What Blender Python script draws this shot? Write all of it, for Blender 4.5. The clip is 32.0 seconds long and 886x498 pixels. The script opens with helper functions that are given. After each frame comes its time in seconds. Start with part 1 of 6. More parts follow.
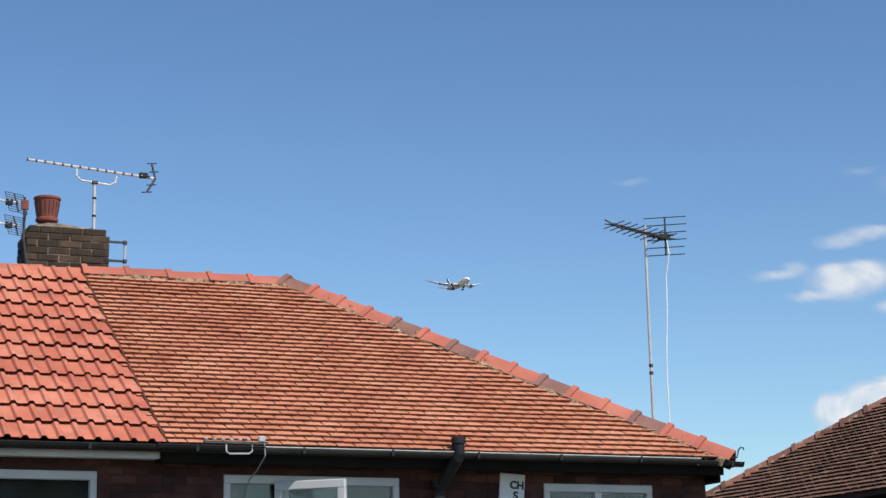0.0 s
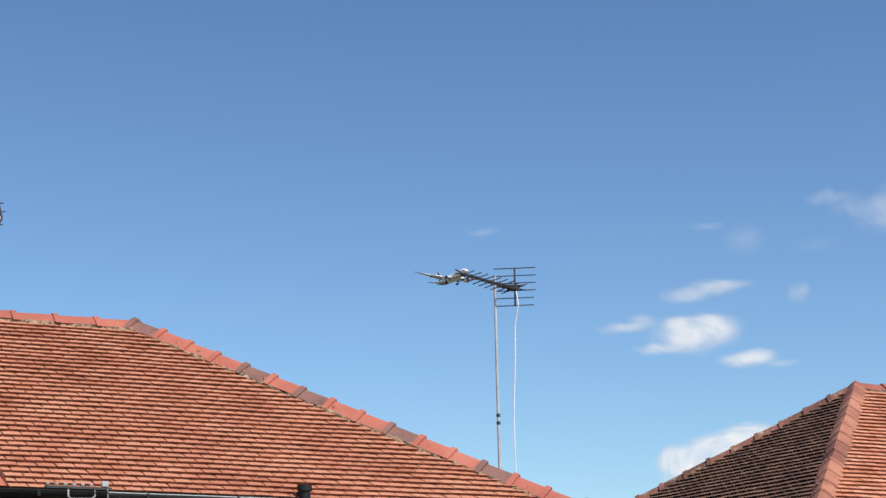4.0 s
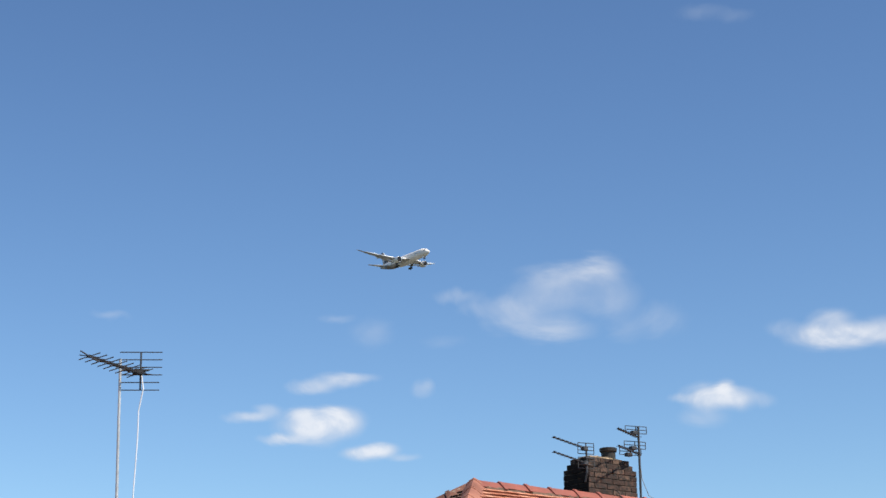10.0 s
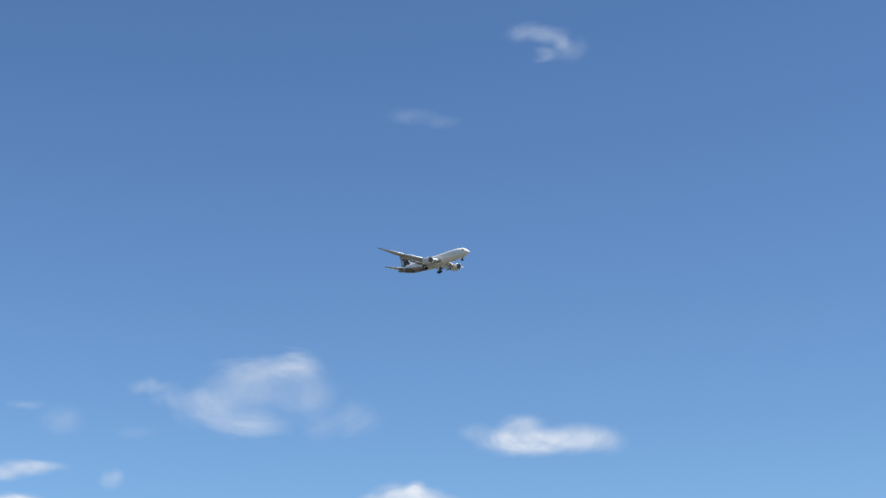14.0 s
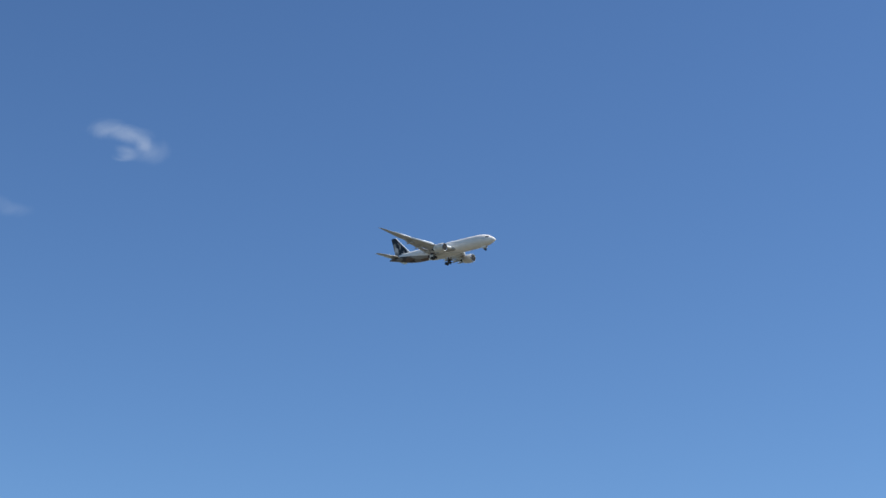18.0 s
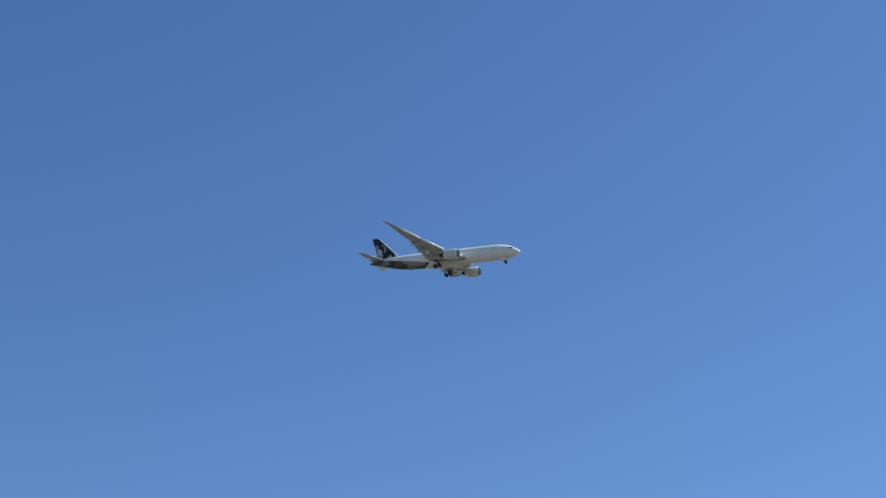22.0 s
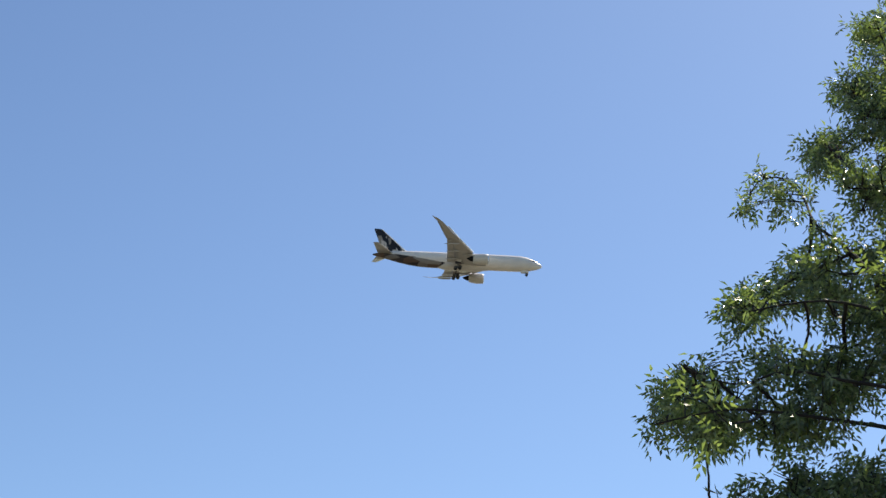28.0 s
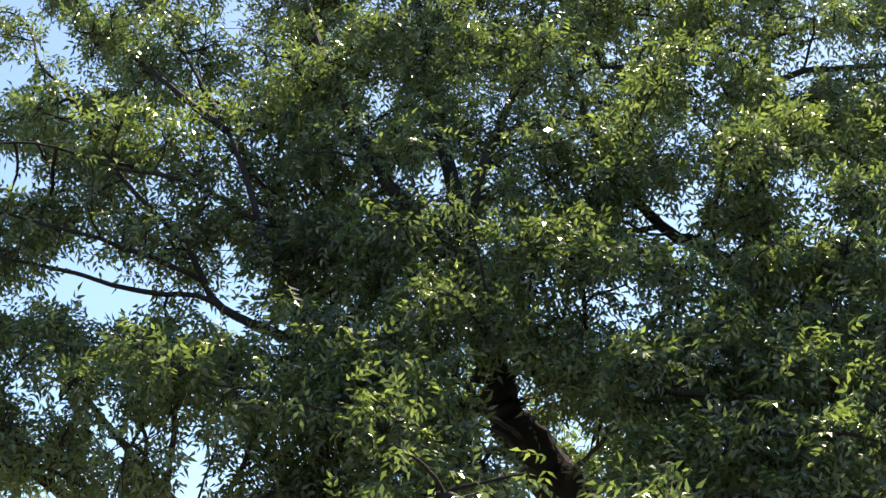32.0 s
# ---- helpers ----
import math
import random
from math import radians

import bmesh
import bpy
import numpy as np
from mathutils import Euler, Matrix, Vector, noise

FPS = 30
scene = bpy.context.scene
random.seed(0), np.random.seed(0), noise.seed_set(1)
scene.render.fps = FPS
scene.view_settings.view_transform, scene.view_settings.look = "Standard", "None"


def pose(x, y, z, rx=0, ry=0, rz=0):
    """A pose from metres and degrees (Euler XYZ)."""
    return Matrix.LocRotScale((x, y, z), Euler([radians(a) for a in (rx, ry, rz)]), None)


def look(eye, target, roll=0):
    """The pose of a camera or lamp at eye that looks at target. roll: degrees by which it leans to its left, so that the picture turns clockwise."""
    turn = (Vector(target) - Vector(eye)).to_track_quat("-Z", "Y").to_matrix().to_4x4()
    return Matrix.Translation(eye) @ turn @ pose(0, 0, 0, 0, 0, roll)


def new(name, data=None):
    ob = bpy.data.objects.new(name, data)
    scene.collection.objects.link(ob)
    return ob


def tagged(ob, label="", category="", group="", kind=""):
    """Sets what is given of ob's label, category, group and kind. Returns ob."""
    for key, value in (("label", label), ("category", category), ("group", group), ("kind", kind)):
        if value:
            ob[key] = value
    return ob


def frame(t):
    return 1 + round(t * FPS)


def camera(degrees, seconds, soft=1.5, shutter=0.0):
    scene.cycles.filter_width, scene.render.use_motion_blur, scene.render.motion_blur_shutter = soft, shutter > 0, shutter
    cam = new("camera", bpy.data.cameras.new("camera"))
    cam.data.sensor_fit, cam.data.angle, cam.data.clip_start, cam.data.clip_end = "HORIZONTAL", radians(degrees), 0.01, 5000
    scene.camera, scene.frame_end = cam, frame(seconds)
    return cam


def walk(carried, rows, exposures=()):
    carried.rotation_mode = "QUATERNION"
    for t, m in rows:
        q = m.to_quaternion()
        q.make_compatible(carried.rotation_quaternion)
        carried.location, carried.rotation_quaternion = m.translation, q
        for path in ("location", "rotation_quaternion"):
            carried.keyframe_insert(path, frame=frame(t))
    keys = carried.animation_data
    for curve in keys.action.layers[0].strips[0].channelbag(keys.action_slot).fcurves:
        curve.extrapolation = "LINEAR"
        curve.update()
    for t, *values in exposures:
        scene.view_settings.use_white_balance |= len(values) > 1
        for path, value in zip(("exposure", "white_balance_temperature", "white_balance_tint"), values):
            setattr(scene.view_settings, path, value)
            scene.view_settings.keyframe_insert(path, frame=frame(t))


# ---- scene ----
# A hand-held camera on an upper floor follows an airliner over two tiled roofs to a tree.
cam = camera(25.6, 32.0, soft=1.5)
walk(cam, [
    (0, pose(0.000, 0.000, 3.300, 102.00, 0.93, 0.20)),
    (0.5, pose(0.000, 0.000, 3.300, 101.92, 0.99, 0.02)),
    (1, pose(0.000, 0.000, 3.300, 102.04, 0.91, -0.39)),
    (1.5, pose(0.000, 0.000, 3.300, 102.21, 0.77, -1.19)),
    (2, pose(0.000, 0.000, 3.300, 102.34, 0.74, -1.91)),
    (2.5, pose(0.000, 0.000, 3.300, 102.53, 0.72, -2.42)),
    (3, pose(0.000, 0.000, 3.300, 102.80, 0.72, -2.95)),
    (3.5, pose(0.000, 0.000, 3.300, 103.04, 0.72, -3.62)),
    (5.5, pose(0.000, 0.000, 3.300, 104.00, 0.91, -6.66)),
    (6, pose(0.000, 0.000, 3.300, 103.95, 0.82, -7.54)),
    (6.5, pose(0.000, 0.000, 3.300, 103.82, 0.78, -8.42)),
    (7, pose(0.000, 0.000, 3.300, 103.88, 0.88, -9.31)),
    (7.5, pose(0.000, 0.000, 3.300, 104.23, 0.73, -10.41)),
    (8, pose(0.000, 0.000, 3.300, 104.56, 0.53, -11.48)),
    (8.5, pose(0.000, 0.000, 3.300, 104.78, 0.61, -12.33)),
    (9, pose(0.000, 0.000, 3.300, 105.09, 0.70, -13.38)),
    (9.5, pose(0.000, 0.000, 3.300, 105.47, 0.81, -14.46)),
    (10, pose(0.000, 0.000, 3.300, 105.81, 0.68, -15.51)),
    (10.5, pose(0.000, 0.000, 3.300, 106.14, 0.87, -16.54)),
    (11, pose(0.000, 0.000, 3.300, 106.43, 0.77, -17.54)),
    (11.5, pose(0.000, 0.000, 3.300, 106.83, 0.65, -18.51)),
    (12, pose(0.000, 0.000, 3.300, 107.22, 0.57, -19.69)),
    (12.5, pose(0.000, 0.000, 3.300, 107.65, 0.65, -20.83)),
    (13, pose(0.000, 0.000, 3.300, 107.93, 0.80, -21.92)),
    (13.5, pose(0.000, 0.000, 3.300, 108.17, 0.47, -23.40)),
    (14, pose(0.000, 0.000, 3.300, 108.54, 0.49, -24.74)),
    (14.5, pose(0.000, 0.000, 3.300, 108.95, 0.60, -26.14)),
    (15, pose(0.000, 0.000, 3.300, 109.27, 0.88, -27.70)),
    (15.5, pose(0.000, 0.000, 3.300, 109.68, 0.96, -29.21)),
    (17.5, pose(0.000, 0.000, 3.300, 111.42, -0.73, -36.58)),
    (18, pose(0.000, 0.000, 3.300, 111.89, -0.93, -38.78)),
    (18.5, pose(0.000, 0.000, 3.300, 112.46, -1.00, -41.28)),
    (19, pose(0.000, 0.000, 3.300, 112.95, -1.07, -43.69)),
    (19.5, pose(0.000, 0.000, 3.300, 113.53, -1.15, -45.90)),
    (20, pose(0.000, 0.000, 3.300, 114.02, -1.22, -48.13)),
    (20.5, pose(0.000, 0.000, 3.300, 114.29, -1.29, -50.68)),
    (21, pose(0.000, 0.000, 3.300, 114.55, -1.36, -53.41)),
    (21.5, pose(0.000, 0.000, 3.300, 115.18, -1.36, -56.32)),
    (22, pose(0.000, 0.000, 3.300, 115.83, -1.35, -59.37)),
    (22.5, pose(0.000, 0.000, 3.300, 116.21, -1.35, -62.65)),
    (23, pose(0.000, 0.000, 3.300, 116.48, -1.34, -66.08)),
    (23.5, pose(0.000, 0.000, 3.300, 116.58, -1.34, -69.26)),
    (24, pose(0.000, 0.000, 3.300, 116.47, -1.34, -72.49)),
    (24.5, pose(0.000, 0.000, 3.300, 116.47, -1.41, -76.11)),
    (26.5, pose(0.000, 0.000, 3.300, 116.12, -1.67, -89.66)),
    (27, pose(0.000, 0.000, 3.300, 115.92, -1.73, -93.05)),
    (27.5, pose(0.021, -0.100, 3.311, 115.78, -1.80, -96.19)),
    (28, pose(0.019, -0.223, 3.331, 115.47, -1.81, -98.84)),
    (28.5, pose(0.003, -0.353, 3.353, 115.00, -1.81, -101.46)),
    (29, pose(-0.036, -0.512, 3.387, 114.40, -1.09, -104.12)),
    (29.5, pose(-0.079, -0.644, 3.412, 113.59, -0.92, -107.08)),
    (30, pose(-0.079, -0.644, 3.412, 112.90, -0.27, -110.33)),
    (30.5, pose(-0.079, -0.644, 3.412, 112.29, 0.33, -113.76)),
    (31, pose(-0.079, -0.644, 3.412, 111.65, 0.71, -116.86)),
    (31.5, pose(-0.079, -0.644, 3.412, 110.94, 1.33, -119.20)),
    (32, pose(-0.079, -0.644, 3.412, 110.67, 1.72, -120.34)),
], exposures=[(0, 0.21, 6600, 9), (9, 0.32, 6600, 10), (13, 0.29, 6400, 9), (15, 0.25, 6300, 9), (18, 0.19, 6150, 9), (20, -0.2, 5850, 9), (22, 0.07, 6000, 9), (24, -0.15, 6050, 9), (27, 0.19, 7200, 11), (28, 0.36, 7400, 11), (29, 0.52, 7500, 12), (30, 0.88, 7700, 12), (31, 1.06, 7900, 12), (32, 0.99, 8050, 12)])

# ---- light ----
SUN_AZ, SUN_EL = 136.0, 51.5      # compass style: degrees to the right of +y


def heading(az, el):
    a, e = radians(az), radians(el)
    return Vector((math.sin(a) * math.cos(e), math.cos(a) * math.cos(e), math.sin(e)))


world = bpy.data.worlds.new("sky")
scene.world = world
world.use_nodes = True
wn = world.node_tree
bg = wn.nodes["Background"]
sky = wn.nodes.new("ShaderNodeTexSky")
sky.sky_type = "NISHITA"
sky.sun_disc = False
sky.sun_elevation = radians(SUN_EL)
sky.sun_rotation = radians(SUN_AZ)
sky.altitude = 60
sky.air_density = 1.0
sky.dust_density = 0.45
sky.ozone_density = 1.5
deep = wn.nodes.new("ShaderNodeGamma")
deep.inputs["Gamma"].default_value = 1.34
wn.links.new(sky.outputs[0], deep.inputs["Color"])
clear = wn.nodes.new("ShaderNodeMix")
clear.data_type, clear.blend_type = "RGBA", "MULTIPLY"
clear.inputs[0].default_value = 1.0
clear.inputs[7].default_value = (0.89, 0.98, 1.03, 1)
wn.links.new(deep.outputs[0], clear.inputs[6])
wn.links.new(clear.outputs[2], bg.inputs[0])
bg.inputs[1].default_value = 0.064

sun_data = bpy.data.lights.new("sun", "SUN")
sun_data.energy = 5.0
sun_data.angle = radians(0.53)
sun_data.color = (1.0, 0.95, 0.87)
sun = new("sun", sun_data)
sun.matrix_world = look(heading(SUN_AZ, SUN_EL) * 60, (0, 0, 0))

# ---- materials ----


def nodes_of(name):
    m = bpy.data.materials.new(name)
    m.use_nodes = True
    return m, m.node_tree, m.node_tree.nodes["Principled BSDF"]


def node(nt, kind, **kw):
    n = nt.nodes.new(kind)
    for k, v in kw.items():
        n.inputs[k].default_value = v
    return n


def ramp(nt, stops, interp="LINEAR"):
    r = nt.nodes.new("ShaderNodeValToRGB")
    r.color_ramp.interpolation = interp
    els = r.color_ramp.elements
    els[0].position, els[0].color = stops[0][0], (*stops[0][1], 1)
    els[1].position, els[1].color = stops[-1][0], (*stops[-1][1], 1)
    for p, c in stops[1:-1]:
        e = els.new(p)
        e.color = (*c, 1)
    return r


def mix(nt, a, b, fac, mode="MIX"):
    n = nt.nodes.new("ShaderNodeMix")
    n.data_type, n.blend_type = "RGBA", mode
    for sock, v in ((n.inputs[0], fac), (n.inputs[6], a), (n.inputs[7], b)):
        if hasattr(v, "is_output"):
            nt.links.new(v, sock)
        elif isinstance(v, (int, float)):
            sock.default_value = v
        else:
            sock.default_value = (*v, 1)
    return n.outputs[2]


def surface(name, stops, rough=0.8, metal=0.0, coarse=3.0, fine=60.0, bump=0.3, depth=0.004, pieces="", spread=0.0, stain=None, stain_at=(0.5, 0.62), spec=0.5, speckle=0.6):
    """A worn surface: a colour ramp over coarse noise, a fine grain, optional change from piece to piece, and stains."""
    m, nt, p = nodes_of(name)
    co = nt.nodes.new("ShaderNodeTexCoord")
    geo = nt.nodes.new("ShaderNodeNewGeometry")
    pos = geo.outputs["Position"]
    if pieces == "own":
        pos = co.outputs["Object"]
    big = node(nt, "ShaderNodeTexNoise", Scale=coarse, Detail=5.0, Roughness=0.6)
    small = node(nt, "ShaderNodeTexNoise", Scale=fine, Detail=4.0, Roughness=0.65)
    nt.links.new(pos, big.inputs["Vector"])
    nt.links.new(pos, small.inputs["Vector"])
    value = big.outputs[0]
    if pieces in ("object", "island"):
        if pieces == "object":
            rnd = nt.nodes.new("ShaderNodeObjectInfo").outputs["Random"]
        else:
            rnd = geo.outputs["Random Per Island"]
        ma = nt.nodes.new("ShaderNodeMath")
        ma.operation = "MULTIPLY_ADD"
        nt.links.new(rnd, ma.inputs[0])
        ma.inputs[1].default_value = spread
        off = nt.nodes.new("ShaderNodeMath")
        off.operation = "SUBTRACT"
        nt.links.new(big.outputs[0], off.inputs[0])
        off.inputs[1].default_value = spread / 2
        nt.links.new(off.outputs[0], ma.inputs[2])
        value = ma.outputs[0]
    r = ramp(nt, stops)
    nt.links.new(value, r.inputs[0])
    grain = ramp(nt, [(0.3, (0.78, 0.78, 0.78)), (0.7, (1.12, 1.12, 1.12))])
    nt.links.new(small.outputs[0], grain.inputs[0])
    col = mix(nt, r.outputs[0], grain.outputs[0], speckle, "MULTIPLY")
    if stain:
        sn = node(nt, "ShaderNodeTexNoise", Scale=coarse * 2.3, Detail=7.0, Roughness=0.7)
        nt.links.new(geo.outputs["Position"], sn.inputs["Vector"])
        sr = ramp(nt, [(stain_at[0], (0, 0, 0)), (stain_at[1], (1, 1, 1))])
        nt.links.new(sn.outputs[0], sr.inputs[0])
        col = mix(nt, col, stain, sr.outputs[0])
    nt.links.new(col, p.inputs["Base Color"])
    rr = nt.nodes.new("ShaderNodeMapRange")
    nt.links.new(small.outputs[0], rr.inputs[0])
    rr.inputs[3].default_value = max(0.03, rough - 0.12)
    rr.inputs[4].default_value = min(1.0, rough + 0.12)
    nt.links.new(rr.outputs[0], p.inputs["Roughness"])
    p.inputs["Metallic"].default_value = metal
    p.inputs["Specular IOR Level"].default_value = spec
    if bump:
        b = node(nt, "ShaderNodeBump", Strength=bump, Distance=depth)
        nt.links.new(small.outputs[0], b.inputs["Height"])
        nt.links.new(b.outputs[0], p.inputs["Normal"])
    return m


CLAY = [(0.2, (0.26, 0.082, 0.045)), (0.42, (0.40, 0.148, 0.081)), (0.58, (0.46, 0.193, 0.114)), (0.8, (0.51, 0.25, 0.156))]
M_TILE = surface("plain_clay_tile", CLAY, 0.85, coarse=2.2, fine=90, bump=0.5, pieces="object", spread=0.13, stain=(0.22, 0.10, 0.06), stain_at=(0.63, 0.80))
M_TILE_SET = surface("plain_clay_tile_field", CLAY, 0.85, coarse=2.2, fine=90, bump=0.5, pieces="island", spread=0.13, stain=(0.22, 0.10, 0.06), stain_at=(0.63, 0.80))
# dark edge tones that paint in the shadow lines between tile courses
M_TILE_EDGE = surface("shadow_tile_edge", [(0.3, (0.11, 0.043, 0.026)), (0.52, (0.22, 0.086, 0.052)), (0.72, (0.37, 0.148, 0.09))], 0.95, coarse=5, fine=60, bump=0.5, spec=0.2)
M_OLD_EDGE = surface("shadow_old_tile_edge", [(0.3, (0.016, 0.012, 0.008)), (0.7, (0.05, 0.032, 0.02))], 0.95, coarse=5, fine=60, bump=0.5, spec=0.2)
M_PAN_EDGE = surface("shadow_pantile_edge", [(0.3, (0.05, 0.016, 0.010)), (0.7, (0.13, 0.042, 0.026))], 0.95, coarse=5, fine=60, bump=0.4, spec=0.2)
# a darker brown tile for the far house's hip slope
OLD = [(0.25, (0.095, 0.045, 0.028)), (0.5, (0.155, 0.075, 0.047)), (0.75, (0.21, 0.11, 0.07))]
M_OLD_TILE = surface("dark_brown_tile", OLD, 0.9, coarse=2.5, fine=80, bump=0.6, pieces="object", spread=0.4)
M_OLD_SET = surface("dark_brown_tile_field", OLD, 0.9, coarse=2.5, fine=80, bump=0.6, pieces="island", spread=0.4)
RED = [(0.2, (0.285, 0.088, 0.045)), (0.4, (0.461, 0.166, 0.089)), (0.58, (0.534, 0.222, 0.128)), (0.8, (0.608, 0.314, 0.206))]
M_RED_SET = surface("weathered_red_tile_field", RED, 0.8, coarse=4.0, fine=60, bump=0.5, pieces="island", spread=0.24, stain=(0.24, 0.10, 0.065), stain_at=(0.64, 0.82))
M_BROWN_HIP = surface("brown_hip_tile", [(0.25, (0.17, 0.060, 0.036)), (0.5, (0.27, 0.10, 0.062)), (0.75, (0.36, 0.145, 0.09))], 0.85, coarse=3.0, fine=70, bump=0.4, pieces="object", spread=0.5, stain=(0.40, 0.28, 0.20), stain_at=(0.62, 0.74))
M_OLD_BED = surface("dirty_roof_mortar", [(0.3, (0.11, 0.065, 0.042)), (0.7, (0.27, 0.17, 0.115))], 0.95, coarse=9, fine=60, bump=0.9, depth=0.01, stain=(0.08, 0.06, 0.04))
PAN = [(0.25, (0.323, 0.08, 0.045)), (0.5, (0.428, 0.124, 0.074)), (0.75, (0.489, 0.176, 0.113))]
M_PAN = surface("red_concrete_pantile", PAN, 0.75, coarse=3.0, fine=120, bump=0.3, pieces="object", spread=0.3, stain=(0.24, 0.12, 0.09), stain_at=(0.52, 0.74))
RIDGE = [(0.2, (0.231, 0.066, 0.045)), (0.42, (0.305, 0.084, 0.055)), (0.62, (0.361, 0.1, 0.066)), (0.8, (0.407, 0.128, 0.085))]
M_RIDGE = surface("clay_ridge_tile", RIDGE, 0.8, coarse=2.0, fine=70, bump=0.4, pieces="object", spread=0.5)
M_RIDGE_DULL = surface("dull_ridge_tile", [(0.3, (0.13, 0.058, 0.045)), (0.7, (0.23, 0.105, 0.08))], 0.6, coarse=3, fine=70, bump=0.4)
M_OLD_RIDGE = surface("lichened_ridge_tile", [(0.25, (0.12, 0.052, 0.035)), (0.5, (0.21, 0.085, 0.055)), (0.75, (0.28, 0.12, 0.075))], 0.85, coarse=3, fine=70, bump=0.5, pieces="object", spread=0.4, stain=(0.42, 0.34, 0.25), stain_at=(0.56, 0.66))
# its dark blotches also paint the shadow beneath the hip tiles
M_MORTAR = surface("roof_mortar", [(0.3, (0.20, 0.13, 0.075)), (0.7, (0.44, 0.32, 0.20))], 0.95, coarse=9, fine=60, bump=0.9, depth=0.01, stain=(0.07, 0.055, 0.032), stain_at=(0.46, 0.56))
M_SLAB = surface("roof_felt", [(0.3, (0.03, 0.02, 0.015)), (0.7, (0.05, 0.035, 0.03))], 0.95)
BRICK = [(0.25, (0.028, 0.0092, 0.0072)), (0.5, (0.055, 0.018, 0.0125)), (0.75, (0.094, 0.034, 0.0215))]
M_BRICK = surface("red_brick", BRICK, 0.9, coarse=4, fine=70, bump=0.6, pieces="object", spread=0.6)
M_WALL = surface("brick_wall_far", BRICK, 0.9, coarse=6, fine=40, bump=0.6)
SOOT = [(0.25, (0.013, 0.0075, 0.0045)), (0.5, (0.033, 0.020, 0.0115)), (0.78, (0.075, 0.046, 0.027))]
M_SOOT = surface("sooty_brick", SOOT, 0.92, coarse=5, fine=60, bump=0.8, depth=0.008, pieces="object", spread=0.5, stain=(0.13, 0.10, 0.065), stain_at=(0.62, 0.75))
M_STACK = surface("weathered_stack_brick", [(0.25, (0.034, 0.016, 0.010)), (0.5, (0.070, 0.036, 0.024)), (0.78, (0.13, 0.078, 0.052))], 0.92, coarse=7, fine=60, bump=0.8, depth=0.008, pieces="object", spread=0.55, stain=(0.022, 0.016, 0.012), stain_at=(0.47, 0.56))
M_BLACK_BRICK = surface("sooty_shaded_brick", [(0.3, (0.008, 0.006, 0.005)), (0.7, (0.022, 0.015, 0.011))], 0.92, coarse=6, fine=60, bump=0.7, spec=0.2)
M_DARK_MORTAR = surface("blackened_mortar", [(0.3, (0.012, 0.010, 0.008)), (0.56, (0.05, 0.038, 0.027)), (0.70, (0.28, 0.22, 0.155))], 0.95, coarse=6, fine=50, bump=0.9, depth=0.01)
M_SOOT_MORTAR = surface("sooty_mortar", [(0.35, (0.05, 0.038, 0.026)), (0.5, (0.14, 0.11, 0.08)), (0.66, (0.30, 0.245, 0.18))], 0.95, coarse=7, fine=60, bump=0.8)
M_UPVC = surface("white_upvc", [(0.3, (0.45, 0.46, 0.46)), (0.7, (0.56, 0.56, 0.55))], 0.35, coarse=2, fine=12, bump=0.0, speckle=0.12)
M_BLACK = surface("black_plastic", [(0.3, (0.006, 0.006, 0.007)), (0.7, (0.016, 0.016, 0.017))], 0.55, coarse=5, fine=40, bump=0.1, spec=0.3)
# greyer than M_BLACK: light on these gutter stretches put into the colour
M_GUTTER = surface("sky_lit_gutter", [(0.3, (0.022, 0.022, 0.022)), (0.7, (0.055, 0.054, 0.052))], 0.5, coarse=3, fine=40, bump=0.1)
# dark timber, taken near black to paint in the shade under the eaves
M_TIMBER = surface("dark_shaded_timber", [(0.3, (0.004, 0.0035, 0.003)), (0.7, (0.010, 0.008, 0.007))], 0.85, coarse=4, fine=50, bump=0.3, spec=0.2)
M_POT = surface("terracotta_pot", [(0.3, (0.12, 0.028, 0.018)), (0.7, (0.22, 0.058, 0.036))], 0.8, coarse=8, fine=60, bump=0.3)
M_POT_BLACK = surface("sooted_pot", [(0.3, (0.012, 0.011, 0.010)), (0.7, (0.04, 0.035, 0.03))], 0.85, coarse=8, fine=60, bump=0.3)
M_ALU = surface("dull_aluminium", [(0.3, (0.58, 0.58, 0.58)), (0.7, (0.72, 0.72, 0.72))], 0.4, 0.35, coarse=6, fine=80, bump=0.1)
M_GALV = surface("galvanised_steel", [(0.3, (0.40, 0.40, 0.39)), (0.7, (0.60, 0.60, 0.58))], 0.4, 0.35, coarse=6, fine=60, bump=0.2, stain=(0.16, 0.09, 0.05), stain_at=(0.6, 0.7))
M_DARKMETAL = surface("tarnished_metal", [(0.3, (0.035, 0.035, 0.037)), (0.7, (0.09, 0.09, 0.092))], 0.55, 0.5, coarse=10, fine=80, bump=0.2)
M_CABLE = surface("white_cable", [(0.3, (0.70, 0.72, 0.74)), (0.7, (0.80, 0.82, 0.83))], 0.5, coarse=3, fine=30, bump=0.0)
M_CABLE_GREY = surface("grey_cable", [(0.3, (0.20, 0.20, 0.20)), (0.7, (0.36, 0.36, 0.35))], 0.6, coarse=3, fine=30, bump=0.0)
M_SIGN = surface("sign_board", [(0.3, (0.66, 0.66, 0.64)), (0.7, (0.76, 0.76, 0.74))], 0.6, coarse=6, fine=40, bump=0.1)
M_INK = surface("black_lettering", [(0.3, (0.015, 0.015, 0.016)), (0.7, (0.03, 0.03, 0.032))], 0.6, coarse=6, fine=40, bump=0.0)
# panels close behind the glass; the rooms' dimness is in their colour
M_ROOM = surface("dim_room_panel", [(0.3, (0.018, 0.020, 0.022)), (0.7, (0.05, 0.055, 0.058))], 0.9, coarse=5, fine=30, bump=0.0)
